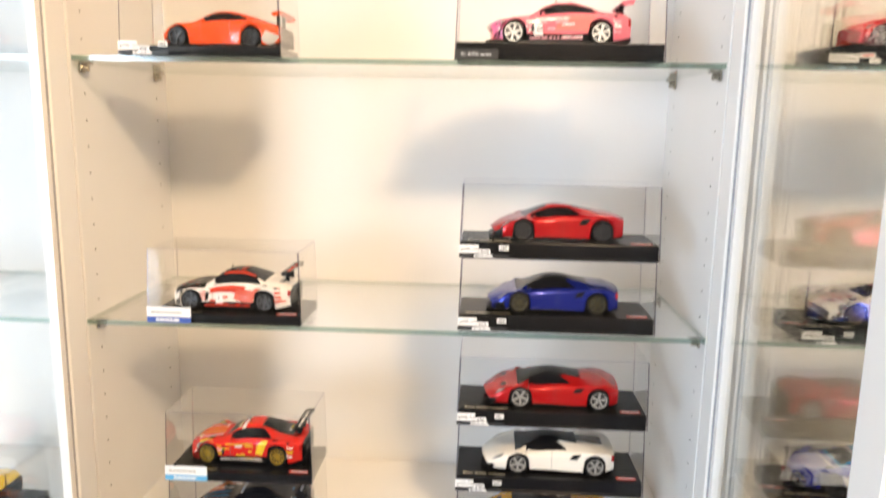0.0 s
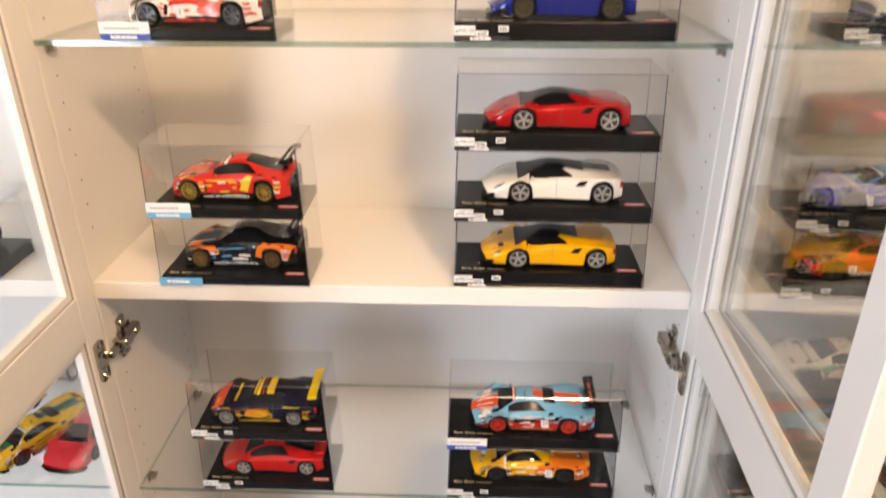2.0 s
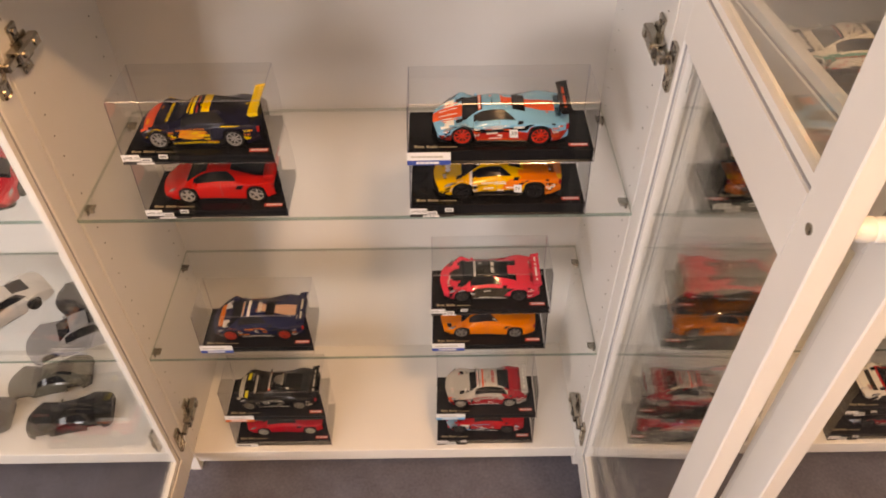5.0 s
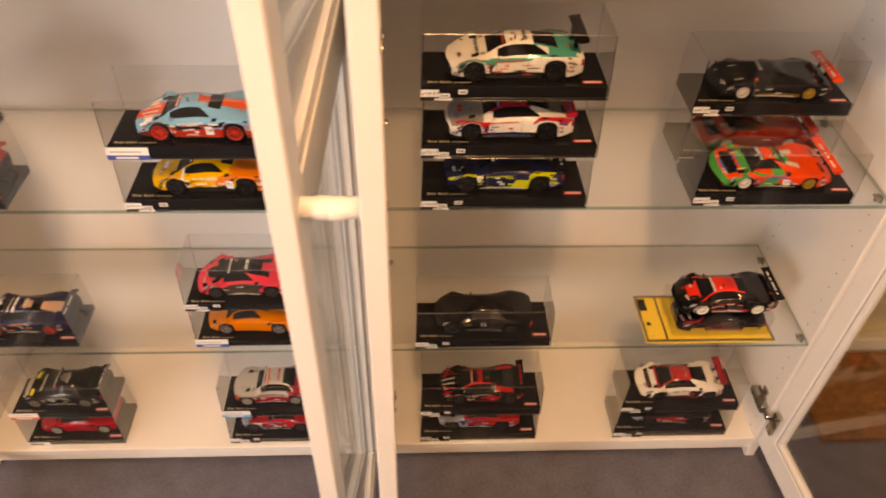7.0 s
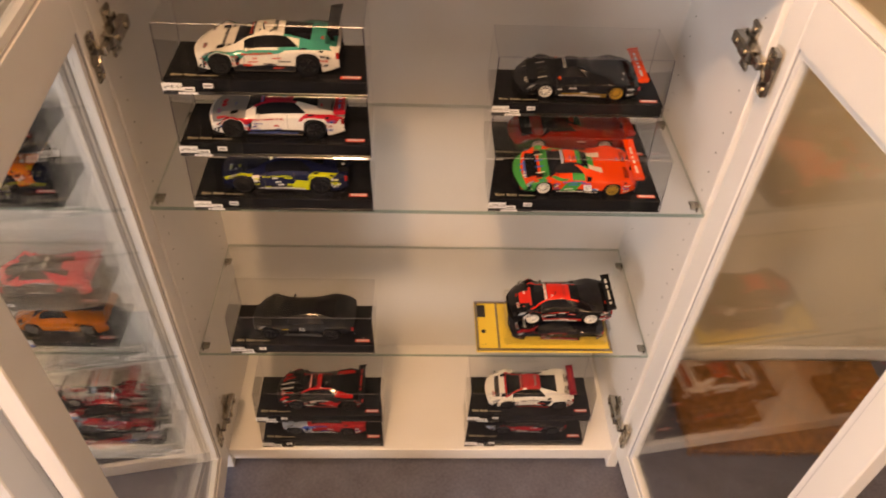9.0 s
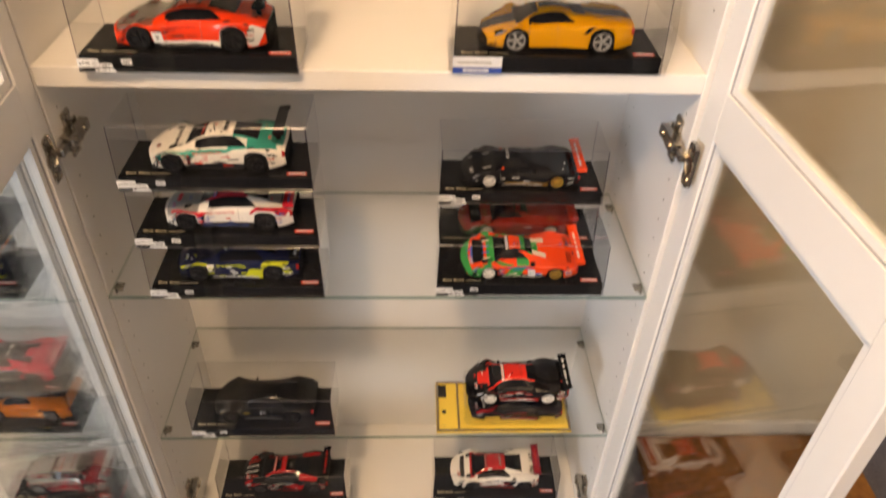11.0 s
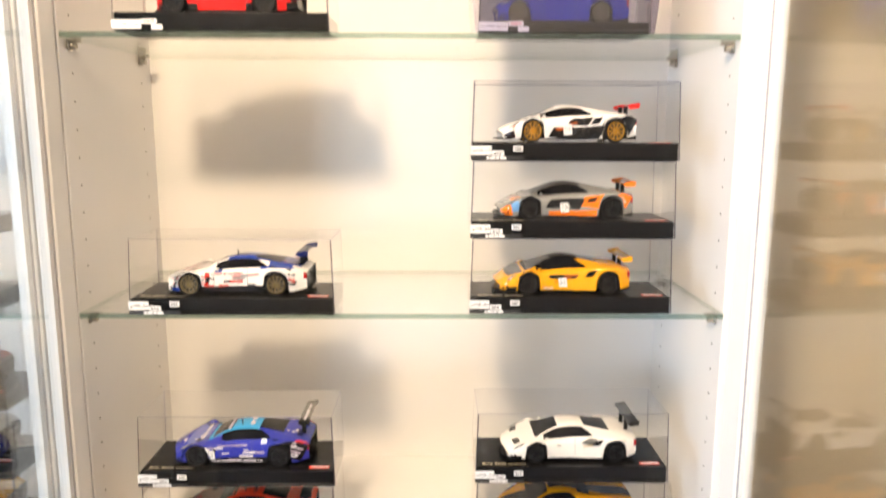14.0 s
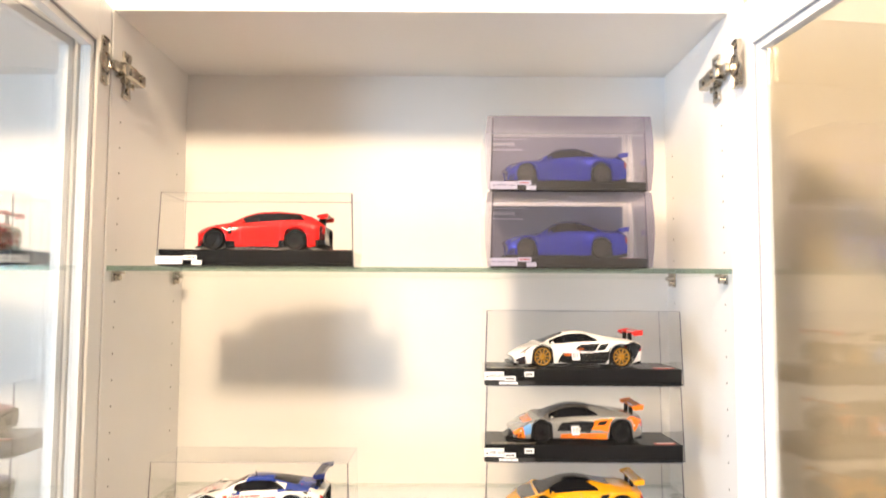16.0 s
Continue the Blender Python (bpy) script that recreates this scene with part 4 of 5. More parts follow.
def car(label, style, at, main, zones=(), rim="6a6a6c", spokes=5, wing="", number="", num_at=0.5, hood="", roof="", wingh=0.0, wing_w=0.19,
        decals=6, dec=("f4f0e8", "181818"), seed=1, yaw=0.0, tilt=(0, 0), metal=0.0, dark_rear=False, stripe="", wheels=True, seams=True, lamps=True, roof_no="", splitter=True, name="model_car", category="model car", size=1.0, side_no="", rim2="", mirror="", tall=1.0):
    """A scale model car, its nose towards -x, standing at a point."""
    s, G = STYLES[style], car_grid(style)
    L = s["L"]
    t = thing(name, label, category, at, "model cars")
    t.rotation_euler = (radians(tilt[0]), radians(tilt[1]), radians(yaw))
    t.scale = (size, size * 1.06, size * 1.05 * tall) if size < 1 else (size, size, size)
    cols = [main]
    for z in zones:
        if z[4] not in cols:
            cols.append(z[4])
    for c in (hood, roof, stripe):
        if c and c not in cols:
            cols.append(c)
    mats = [CARBON if c == "carbon" else paint(c, metal if c == main else 0.0) for c in cols] + [CARBON]
    curved = [z for z in zones if 1 <= z[3] <= 4 and z[0] >= 0.11 and z[1] - z[0] >= 0.05 and len(z) < 6]
    flat = [z for z in zones if z not in curved]
    body, glass, wsc, rgl, tail = [], [], [], [], {-1: [], 1: []}
    for i in range(NS - 1):
        x = (XS[i] + XS[i + 1]) / 2
        for j in range(ROWS - 1):
            for sd in (-1, 1):
                if j >= (5 if style == "proto" else 7) and s["ws"][0] < x < s["ws"][1] - 0.005:
                    wsc.append((i, j, sd, 0))
                elif (j == 5 or j == 6 and style == "proto") and s["sw"][0] + 0.01 < x < s["sw"][1]:
                    glass.append((i, j, sd, 0))
                elif j >= 7 and s["rg"][0] < x < s["rg"][1]:
                    rgl.append((i, j, sd, 0))
                elif lamps and j in (2, 3) and x > 0.975:
                    tail[sd].append((i, j, sd, 0))
                else:
                    m = 0
                    if decals >= 5 and j == 0 and s["wheels"][0] < x < s["wheels"][1]:
                        m = len(mats) - 1
                    if hood and j >= 4 and 0.02 < x <= s["ws"][0]:
                        m = cols.index(hood)
                    if roof and j >= 6 and s["ws"][0] - 0.02 < x < s["rg"][1] and (j >= 7 or x < s["rg"][0]):
                        m = cols.index(roof)
                    if dark_rear and j >= 6 and s["rg"][1] <= x < 0.95:
                        m = len(mats) - 1
                    for z in flat:
                        xe = x + (0.014 * (j - 2) if j < 6 and z[1] - z[0] > 0.06 else 0)
                        if z[0] <= xe <= z[1] and z[2] <= j <= z[3] and (len(z) < 6 or z[5] == sd):
                            m = cols.index(z[4])
                    if stripe and j == 8 and (x < s["ws"][0] or x > s["ws"][1]):
                        m = cols.index(stripe)
                    body.append((i, j, sd, m))
    b = loft_part("body", G, body, mats, t)
    for nm, fs in (("side_window", [f for f in glass if f[2] < 0]), ("side_window", [f for f in glass if f[2] > 0]), ("windscreen", wsc), ("rear_window", rgl)):
        if fs:
            loft_part(nm, G, fs, [TINT], t)
    for sd in (-1, 1):
        if tail[sd]:
            hx0, hx1, hr0, hr1, hk = (0.030, 0.088, 3.15, 4.15, 0.010) if style in ("sedan", "hatch") else (0.045, 0.115, 3.5, 4.75, 0.045)
            bm = bmesh.new()
            patch(bm, G, hx0 - 0.006, hx1 + 0.006, hr0 - 0.12, hr1 + 0.12, sd, 0, 0.0003, hk)
            patch(bm, G, hx0 + 0.002, hx1 - 0.004, hr0 + 0.05, hr1 - 0.05, sd, 1, 0.0007, hk)
            part("headlight", bm, [CARBON, LENS], t, smooth=True)
            loft_part("tail_light", G, tail[sd], [TAIL], t)
    rl = random.Random(seed * 7 + 3)
    bm = bmesh.new()
    for k, z in enumerate(curved):
        bend, taper = rl.uniform(-0.45, 0.45), rl.uniform(0.1, 0.7)
        for sd in (-1, 1):
            band(bm, G, z[0], min(z[1], 0.97), z[2] + 0.1, min(z[3] + 1.1, 4.9), sd, cols.index(z[4]), 0.00028 + 0.00004 * k, bend, taper)
    if curved:
        tagged(part("livery_bands", bm, mats, t, smooth=True), kind="stuff")
    # slanted panels behind the side windows
    x1, run = s["sw"][1] + 0.010, 0.045 if style in ("hatch", "sedan") else 0.085
    for sd in (-1, 1):
        bm = bmesh.new()
        rows = []
        for k in range(9):
            u = k / 8
            xa = x1 - 0.004 - run * u ** 1.4
            row = []
            for q in range(4):
                p = spot(G, xa + (x1 - xa) * q / 3, 4.98 + 1.04 * u)
                row.append(bm.verts.new((p[0], sd * (p[1] + 0.00035), p[2] + 0.0001)))
            rows.append(row)
        for k in range(8):
            for q in range(3):
                f = (rows[k][q], rows[k][q + 1], rows[k + 1][q + 1], rows[k + 1][q])
                bm.faces.new(f if sd < 0 else f[::-1])
        part("quarter_panel", bm, mats[0], t, smooth=True)
    # floor tray, splitter and mirrors
    w = 0.21 * L
    bm = bmesh.new()
    box(bm, -0.46 * L, 0.46 * L, -w * 0.74, w * 0.74, 0.026 * L, 0.060 * L)
    box(bm, -0.40 * L, 0.42 * L, -w * 0.66, w * 0.66, 0.058 * L, 0.125 * L)
    part("floor_tray", bm, CARBON, t)
    if splitter:
        bm = bmesh.new()
        pts = [(-0.505 * L, -0.5 * w), (-0.505 * L, 0.5 * w), (-0.45 * L, w), (-0.40 * L, w * 1.02), (-0.40 * L, -w * 1.02), (-0.45 * L, -w)]
        lo, hi = [bm.verts.new((px, py, 0.020 * L)) for px, py in pts], [bm.verts.new((px, py, 0.030 * L)) for px, py in pts]
        bm.faces.new(lo), bm.faces.new(hi[::-1])
        for k in range(6):
            bm.faces.new((lo[k], hi[k], hi[(k + 1) % 6], lo[(k + 1) % 6]))
        part("splitter", bm, CARBON, t)
        xa, xb = (s["wheels"][0] + 0.095 - 0.5) * L, (s["wheels"][1] - 0.095 - 0.5) * L
        for sd in (-1, 1):
            bm = bmesh.new()
            ya, yb = sorted((sd * w * 0.86, sd * (w * 0.985 if decals >= 5 else w * 0.95)))
            box(bm, xa, xb, ya, yb, 0.018 * L, 0.029 * L, 0.0006)
            part("side_skirt", bm, CARBON, t)
        if decals >= 5:
            for sd in (-1, 1):
                bm = bmesh.new()
                for x0, r0 in ((0.045, 1.5), (0.055, 2.5)):
                    p, q = spot(G, x0, r0), spot(G, x0 + 0.06, r0 + 0.5)
                    v = [bm.verts.new(c) for c in ((p[0], sd * p[1], p[2]), (q[0], sd * q[1], q[2]), (q[0], sd * (q[1] + 0.0042), q[2] + 0.0006), (p[0] + 0.002, sd * (p[1] + 0.0026), p[2]))]
                    u = [bm.verts.new(c.co + Vector((0, 0, 0.0006))) for c in v]
                    bm.faces.new(v), bm.faces.new(u[::-1])
                    for k in range(4):
                        bm.faces.new((v[k], u[k], u[(k + 1) % 4], v[(k + 1) % 4]))
                part("canard", bm, CARBON, t)
        bm = bmesh.new()
        for k in range(5):
            box(bm, 0.435 * L, 0.500 * L, (k - 2) * 0.075 * L - 0.0005, (k - 2) * 0.075 * L + 0.0005, 0.020 * L, 0.050 * L)
        box(bm, 0.435 * L, 0.497 * L, -0.165 * L, 0.165 * L, 0.046 * L, 0.050 * L)
        part("diffuser", bm, CARBON, t)
    xm = s["sw"][0] + 0.035
    pm = spot(G, xm, 5)
    for sd in (-1, 1):
        bm = bmesh.new()
        bmesh.ops.create_icosphere(bm, subdivisions=2, radius=1.0)
        for v in bm.verts:
            v.co = Vector((pm[0] + v.co.x * 0.0022, sd * (pm[1] + 0.0030) + v.co.y * 0.0034, pm[2] + 0.0012 + v.co.z * 0.0019))
        part("mirror", bm, paint(mirror) if mirror else mats[0], t, smooth=True)
    # wheels
    if wheels:
        R, wdt = s.get("R", 0.077) * L, 0.060 * L
        wy = (0.98 * curve_of(WID)(0.2) + 0.004) * L - wdt / 2
        if decals:
            arch_lip(t, s, G, L)
        rr = random.Random(seed)
        for xw, rc in zip(s["wheels"], (rim, rim2 or rim)):
            ty, ri = wheel_meshes(style, rc, spokes, R, wdt)
            for sd in (-1, 1):
                wh = part("wheel", ty, None, t)
                wh.location = ((xw - 0.5) * L, sd * wy, R)
                wh.rotation_euler = (0, rr.uniform(0, 1.2), 0 if sd < 0 else math.pi)
                part("rim", ri, None, wh)
    # seams, numbers and sponsor marks
    if seams:
        bm = bmesh.new()
        for sd in (-1, 1):
            for x in (s["sw"][0] + 0.01, s["sw"][0] + 0.64 * (s["sw"][1] - s["sw"][0])):
                patch(bm, G, x, x + 0.0026, 0.6, 4.7, sd, 0, 0.0002)
        part("panel_gap", bm, SEAM, t)
    bm = bmesh.new()
    for sd in (-1, 1):
        patch(bm, G, 0.012, 0.060, 0.45, 1.5, sd, 0, 0.0003, 0.01)
        if style in ("mid", "spider", "long"):
            patch(bm, G, 0.655, 0.715, 2.15, 3.05, sd, 0, 0.0003, 0.03)
        if decals >= 5:
            patch(bm, G, 0.17, 0.225, 6.6, 7.5, sd, 0, 0.0003, 0.01)
            patch(bm, G, 0.30, 0.325, 1.2, 2.6, sd, 0, 0.0003, 0.012)
    tagged(part("air_intakes", bm, CARBON, t), kind="stuff")
    if decals >= 5:
        p = spot(G, s["ws"][1] + 0.06, 9)
        part("aerial", boxed(p[0], p[0] + 0.0012, -0.010, -0.009, p[2] - 0.001, p[2] + 0.0065), CARBON, t)
    r = random.Random(seed * 13 + 5)
    if decals:
        bm = bmesh.new()
        for sd in (-1, 1):
            for k in range(decals):
                x, row, hgt = r.uniform(s["wheels"][0] + 0.10, s["wheels"][1] - 0.18), r.choice((0.4, 1.0, 1.55, 2.1, 2.5)), r.uniform(0.20, 0.40)
                mi = r.choice((0, 1))
                for q in range(r.randint(3, 7)):
                    lw = r.uniform(0.006, 0.013)
                    patch(bm, G, x, x + lw, row, row + hgt, sd, mi, 0.0005 + 0.00005 * k, 0.002)
                    x += lw + 0.003
            for k in range(decals // 2):
                x, row = r.choice((r.uniform(0.03, 0.10), r.uniform(0.86, 0.93))), r.uniform(1.0, 3.0)
                for q in range(3):
                    patch(bm, G, x + q * 0.013, x + q * 0.013 + 0.010, row, row + 0.3, sd, r.choice((0, 1)), 0.0006 + 0.00005 * k)
        if decals >= 5:
            for sd in (-1, 1):
                for k in range(decals // 2):
                    x, row = r.choice((r.uniform(0.06, s["ws"][0] - 0.06), r.uniform(s["ws"][1], s["rg"][0] - 0.04), r.uniform(0.82, 0.92))), r.uniform(6.9, 8.4)
                    mi = r.choice((0, 1))
                    for q in range(r.randint(2, 5)):
                        patch(bm, G, x, x + r.uniform(0.010, 0.022), row + 0.13 * q, row + 0.13 * q + 0.09, sd, mi, 0.0006 + 0.00004 * k, 0.002)
                patch(bm, G, s["ws"][1] - 0.032, s["ws"][1] - 0.012, 7.0, 8.98, sd, 0, 0.0004)
                for q in range(5):
                    patch(bm, G, s["ws"][1] - 0.028, s["ws"][1] - 0.017, 7.3 + q * 0.33, 7.3 + q * 0.33 + 0.22, sd, 1, 0.0007)
        tagged(part("sponsor_marks", bm, [paint(dec[0]), paint(dec[1])], t), kind="stuff")
    if decals >= 5:
        livery(t, s, G, r, dec)
    if number:
        for sd in (-1, 1):
            bm = bmesh.new()
            patch(bm, G, num_at - 0.030, num_at + 0.030, 0.75, 2.35, sd, 0, 0.0012, -0.008)
            pl = part("number_plate", bm, WHITE_ST, t)
            p = spot(G, num_at - 0.004, 1.55)
            tx = part("race_number", text_mesh(number, 0.0080, BLACK_ST), None, pl)
            tx.location = (p[0], sd * (p[1] + 0.0016), p[2])
            tx.rotation_euler = (0, 0, 0 if sd < 0 else math.pi)
    if side_no:
        p = spot(G, 0.50, 2.4)
        for sd in (-1, 1):
            tx = part("race_number", text_mesh(side_no, 0.0105, WHITE_ST), None, t)
            tx.location, tx.rotation_euler = (p[0], sd * (p[1] + 0.0012), p[2]), (0, 0, 0 if sd < 0 else math.pi)
    if roof_no:
        p = spot(G, (s["ws"][1] + s["rg"][0]) / 2, 9)
        tx = part("race_number", text_mesh(roof_no, 0.011, BLACK_ST), None, t)
        tx.location, tx.rotation_euler = (p[0], 0, p[2] + 0.0007), (radians(-90), 0, 0)
    if wing:
        wm = CARBON if wing == "carbon" else paint(wing)
        h = wingh or 0.285
        bm = bmesh.new()
        ww = wing_w * L
        n = 7
        sec = []
        for k in range(n):
            u = k / (n - 1)
            sec.append((0.922 * L + u * 0.078 * L - 0.5 * L, h * L + 0.012 * L * u - 0.008 * L * math.sin(math.pi * u)))
        up = [[bm.verts.new((x, y, z + 0.0007)) for x, z in sec] for y in (-ww, ww)]
        dn = [[bm.verts.new((x, y, z - 0.0006)) for x, z in sec] for y in (-ww, ww)]
        for k in range(n - 1):
            bm.faces.new((up[0][k], up[0][k + 1], up[1][k + 1], up[1][k])), bm.faces.new((dn[0][k], dn[1][k], dn[1][k + 1], dn[0][k + 1]))
        for k in (0, n - 1):
            bm.faces.new((up[0][k], up[1][k], dn[1][k], dn[0][k]))
        wg = part("wing", bm, wm, t)
        if style == "proto":
            wg.location.x = 0.022 * L
        if decals >= 5:
            pb = bmesh.new()
            yy = -0.75 * ww
            while yy < 0.7 * ww:
                lw = r.uniform(0.002, 0.005)
                box(pb, 0.452 * L, 0.470 * L, yy, yy + lw, h * L + 0.0003, h * L + 0.0010)
                yy += lw + r.choice((0.0012, 0.0012, 0.006))
            tagged(part("wing_print", pb, paint(dec[0]), wg), kind="stuff")
        for sd in (-1, 1):
            ep = bmesh.new()
            prof = [(0.418, -0.006), (0.440, -0.024), (0.502, -0.016), (0.507, 0.020), (0.470, 0.016), (0.425, 0.006)]
            aa, bb = [[ep.verts.new((px * L, sd * ww + e, (h + pz) * L)) for px, pz in prof] for e in (-0.0005, 0.0005)]
            ep.faces.new(aa), ep.faces.new(bb[::-1])
            for k in range(6):
                ep.faces.new((aa[k], bb[k], bb[(k + 1) % 6], aa[(k + 1) % 6]))
            part("end_plate", ep, wm, wg)
            part("wing_stay", boxed(0.425 * L, 0.455 * L, sd * 0.07 * L - 0.0006, sd * 0.07 * L + 0.0006, 0.150 * L, h * L), CARBON, wg)
    return t


# ---- every case with its car ----
def boxed_car(kind, x, y, z, tag, sleeve, label, style, main, dx=0.0, dy=0.0, **kw):
    display_case(kind, x, y, z, tag, sleeve)
    kw.setdefault("seed", int(abs(x * 1000) + z * 100))
    r = random.Random(kw["seed"])
    kw.setdefault("yaw", r.uniform(-1.2, 1.2))
    kw.setdefault("size", 0.935 if kind == "n" else 1.0)
    return car(label, style, (x + CW[kind] / 2 + dx, y + CD / 2 + 0.005 + dy + (0.004 if kind == "n" else 0), z + BASES[kind] + 0.0003), main, **kw)


W, N = CH["w"] + 0.0004, CH["n"] + 0.0004

# left of the two open bookcases, top shelf
boxed_car("n", -0.719, -0.004, S5, "mr", False, "bright orange rear-engined sports car model with dark wheels", "rear", "f0521e", dx=0.016, rim="3c3a38", wing="f0521e", wingh=0.255, decals=0, zones=[(0.86, 1, 0, 1, "c8c4bc")])
boxed_car("w", -0.328, -0.004, S5, "white", False, "pink saloon racing car model with white wheels", "sedan", "e57480", rim="f0ece4", spokes=6, wing="e57480", wingh=0.285, number="100", num_at=0.36, decals=8, dec=("f0b0b8", "f4ece8"), zones=[(0.0, 0.14, 0, 8, "d86a92"), (0.5, 0.75, 1, 3, "e87a72")])
# left, upper glass shelf
boxed_car("n", -0.699, -0.011, S4, "blue", False, "white and red rally saloon model with a black bonnet", "sedan", "efe9e2", hood="carbon", roof="carbon", rim="57585c", spokes=6, wing="26262a", wingh=0.300, number="1", num_at=0.42, decals=8, dec=("d8402e", "e8604a"), zones=[(0.36, 0.62, 2, 3, "d8402e"), (0.55, 0.75, 1, 2, "e0705e"), (0.62, 0.78, 6, 8, "1c1c1e"), (0.44, 0.70, 6, 6, "d8402e")])
boxed_car("w", -0.318, -0.002, S4, "mr", False, "metallic blue supercar model with a black roof", "mid", "1a2a8c", metal=0.5, roof="carbon", rim="4a4632", spokes=6, decals=0, size=0.955, dx=-0.003, zones=[(0.0, 0.10, 0, 1, "17181c")])
boxed_car("w", -0.318, -0.002, S4 + W, "mr", False, "metallic red supercar model on black wheels", "mid", "b8141c", metal=0.35, rim="3a3a3c", spokes=6, decals=0, size=0.955, dx=-0.002, zones=[(0.0, 0.06, 0, 2, "1c1c1e")])
# left, fixed shelf
boxed_car("n", -0.690, -0.004, S3, "strip", False, "black and orange racing coupe model with a tall wing", "gt", "16171b", dy=0.005, size=0.915, tall=1.08, wing="carbon", wingh=0.300, rim="7a5a2a", spokes=10, decals=10, dec=("e8e8e8", "4aa0d8"), zones=[(0.10, 0.34, 2, 4, "f07a1c"), (0.68, 0.96, 1, 4, "f07a1c"), (0.05, 0.2, 6, 7, "f07a1c")])
boxed_car("n", -0.690, -0.004, S3 + N, "sky", False, "red racing coupe model with gold wheels and yellow badges", "gt", "d42a22", dy=0.005, size=0.915, tall=1.10, rim="a88a2e", spokes=10, wing="carbon", wingh=0.290, decals=8, dec=("f4f0e8", "e8c832"), zones=[(0.62, 0.68, 1, 3, "e8c832"), (0.14, 0.22, 5, 6, "e8c832"), (0.455, 0.485, 6, 8, "e8e4dc"), (0.62, 0.9, 7, 8, "1a1a1c")])
for k, (c, m, lab) in enumerate((("f2b01a", 0.0, "yellow open-topped supercar model with silver wheels"), ("ece8df", 0.0, "white open-topped supercar model with silver wheels"), ("b8161a", 0.3, "metallic red supercar model with silver wheels"))):
    boxed_car("w", -0.317, 0.005, S3 + k * W, "mr", False, lab, "spider", c, metal=m, roof="carbon", rim="b0aeaa", spokes=5, decals=0, dx=0.0, zones=[(0.0, 0.05, 0, 1, "1c1c1e"), (0.13, 0.165, 7, 7, "1c1c1e")] if k != 1 else [(0.0, 0.05, 0, 1, "1c1c1e"), (0.72, 0.92, 8, 8, "4c4a46")])
# left, lower glass shelves and floor
boxed_car("n", -0.681, -0.012, S2, "mr", False, "plain red sports car model with a black rear deck", "mid", "d0201c", rim="b8b6b2", spokes=5, wing="d0201c", wingh=0.240, decals=0, zones=[(0.62, 0.90, 7, 8, "1a1a1c")])
boxed_car("n", -0.684, -0.012, S2 + N, "mr", False, "navy racing saloon model with yellow lettering bands", "gt", "12142c", rim="a8a8a8", spokes=8, wing="e8c81e", wingh=0.280, decals=8, dec=("e8c81e", "e07a2a"), zones=[(0.10, 0.24, 3, 3, "e8c81e"), (0.70, 0.84, 3, 3, "e8c81e"), (0.04, 0.14, 5, 8, "d8543a"), (0.36, 0.55, 1, 2, "e09a2e"), (0.45, 0.48, 6, 8, "e8c81e"), (0.54, 0.60, 6, 8, "e8c81e"), (0.495, 0.515, 6, 8, "c03a24")])
boxed_car("w", -0.325, -0.016, S2, "mr", False, "yellow and orange longtail racing car model with black script", "long", "f0b41e", number="76", num_at=0.66, rim="1e1e20", spokes=6, decals=10, dec=("1a1a1c", "f4f0e8"), zones=[(0.70, 1, 0, 8, "ef7a22"), (0.56, 0.70, 1, 3, "ef7a22"), (0.28, 0.30, 1, 8, "e8e4dc")])
boxed_car("w", -0.325, -0.016, S2 + W, "blue", False, "pale blue and orange longtail racing car model with a black wing", "long", "6fb2d2", number="39", num_at=0.60, rim="d83a28", spokes=9, wing="carbon", wingh=0.270, decals=8, dec=("e8582a", "f4f0e8"), zones=[(0.30, 0.72, 0, 1, "b02a20"), (0.0, 0.12, 0, 1, "8a2620"), (0.86, 1, 0, 1, "a03024"), (0.20, 0.70, 2, 2, "17181c"), (0.0, 0.28, 8, 8, "e8582a"), (0.50, 0.90, 8, 8, "e8582a"), (0.08, 0.16, 5, 7, "f0ece4")])
boxed_car("n", -0.692, 0.010, S1, "blue", False, "dark navy endurance racing car model with a gold roof panel", "long", "141a3e", rim="c83a24", spokes=9, wing="141a3e", wingh=0.225, decals=6, dec=("d8d4c8", "e07a32"), zones=[(0.50, 0.90, 8, 8, "c8a088"), (0.07, 0.13, 7, 8, "d87a3a"), (0.40, 0.43, 6, 8, "e8e4dc"), (0.13, 0.2, 6, 7, "c8c8c8")])
boxed_car("n", -0.301, 0.008, S1, "blue", False, "plain orange mid-engined sports car model", "long", "ea7c14", rim="8a8a8a", spokes=5, decals=0, zones=[(0.05, 0.10, 5, 6, "1a1a1c")])
boxed_car("n", -0.301, 0.008, S1 + N, "mr", False, "pink-red racing car model with a black roof", "long", "e83c50", roof="26241f", rim="3a3a3c", spokes=6, wing="e83c50", wingh=0.215, number="60", num_at=0.22, decals=6, dec=("f0ece4", "26241f"), zones=[(0.32, 0.66, 0, 3, "4a4236"), (0.06, 0.12, 5, 6, "1c1a1a"), (0.12, 0.24, 8, 8, "1c1a1a"), (0.56, 0.76, 6, 7, "1c1a1a")])
boxed_car("n", -0.698, 0.012, S0, "white2", False, "red low sports car model", "mid", "c4182a", rim="c8c4bc", spokes=6, decals=0)
ring_car = boxed_car("n", -0.698, 0.012, S0 + N, "orange", False, "black touring racing car model with a silver roof ring", "gt", "141415", rim="8a867c", spokes=8, wing="carbon", wingh=0.250, decals=10, dec=("c8c4b8", "8a867c"), zones=[(0.42, 0.45, 6, 8, "d86a50"), (0.64, 0.67, 6, 8, "d8d4c8"), (0.04, 0.10, 5, 8, "a8a498"), (0.12, 0.17, 6, 7, "d8c832")])
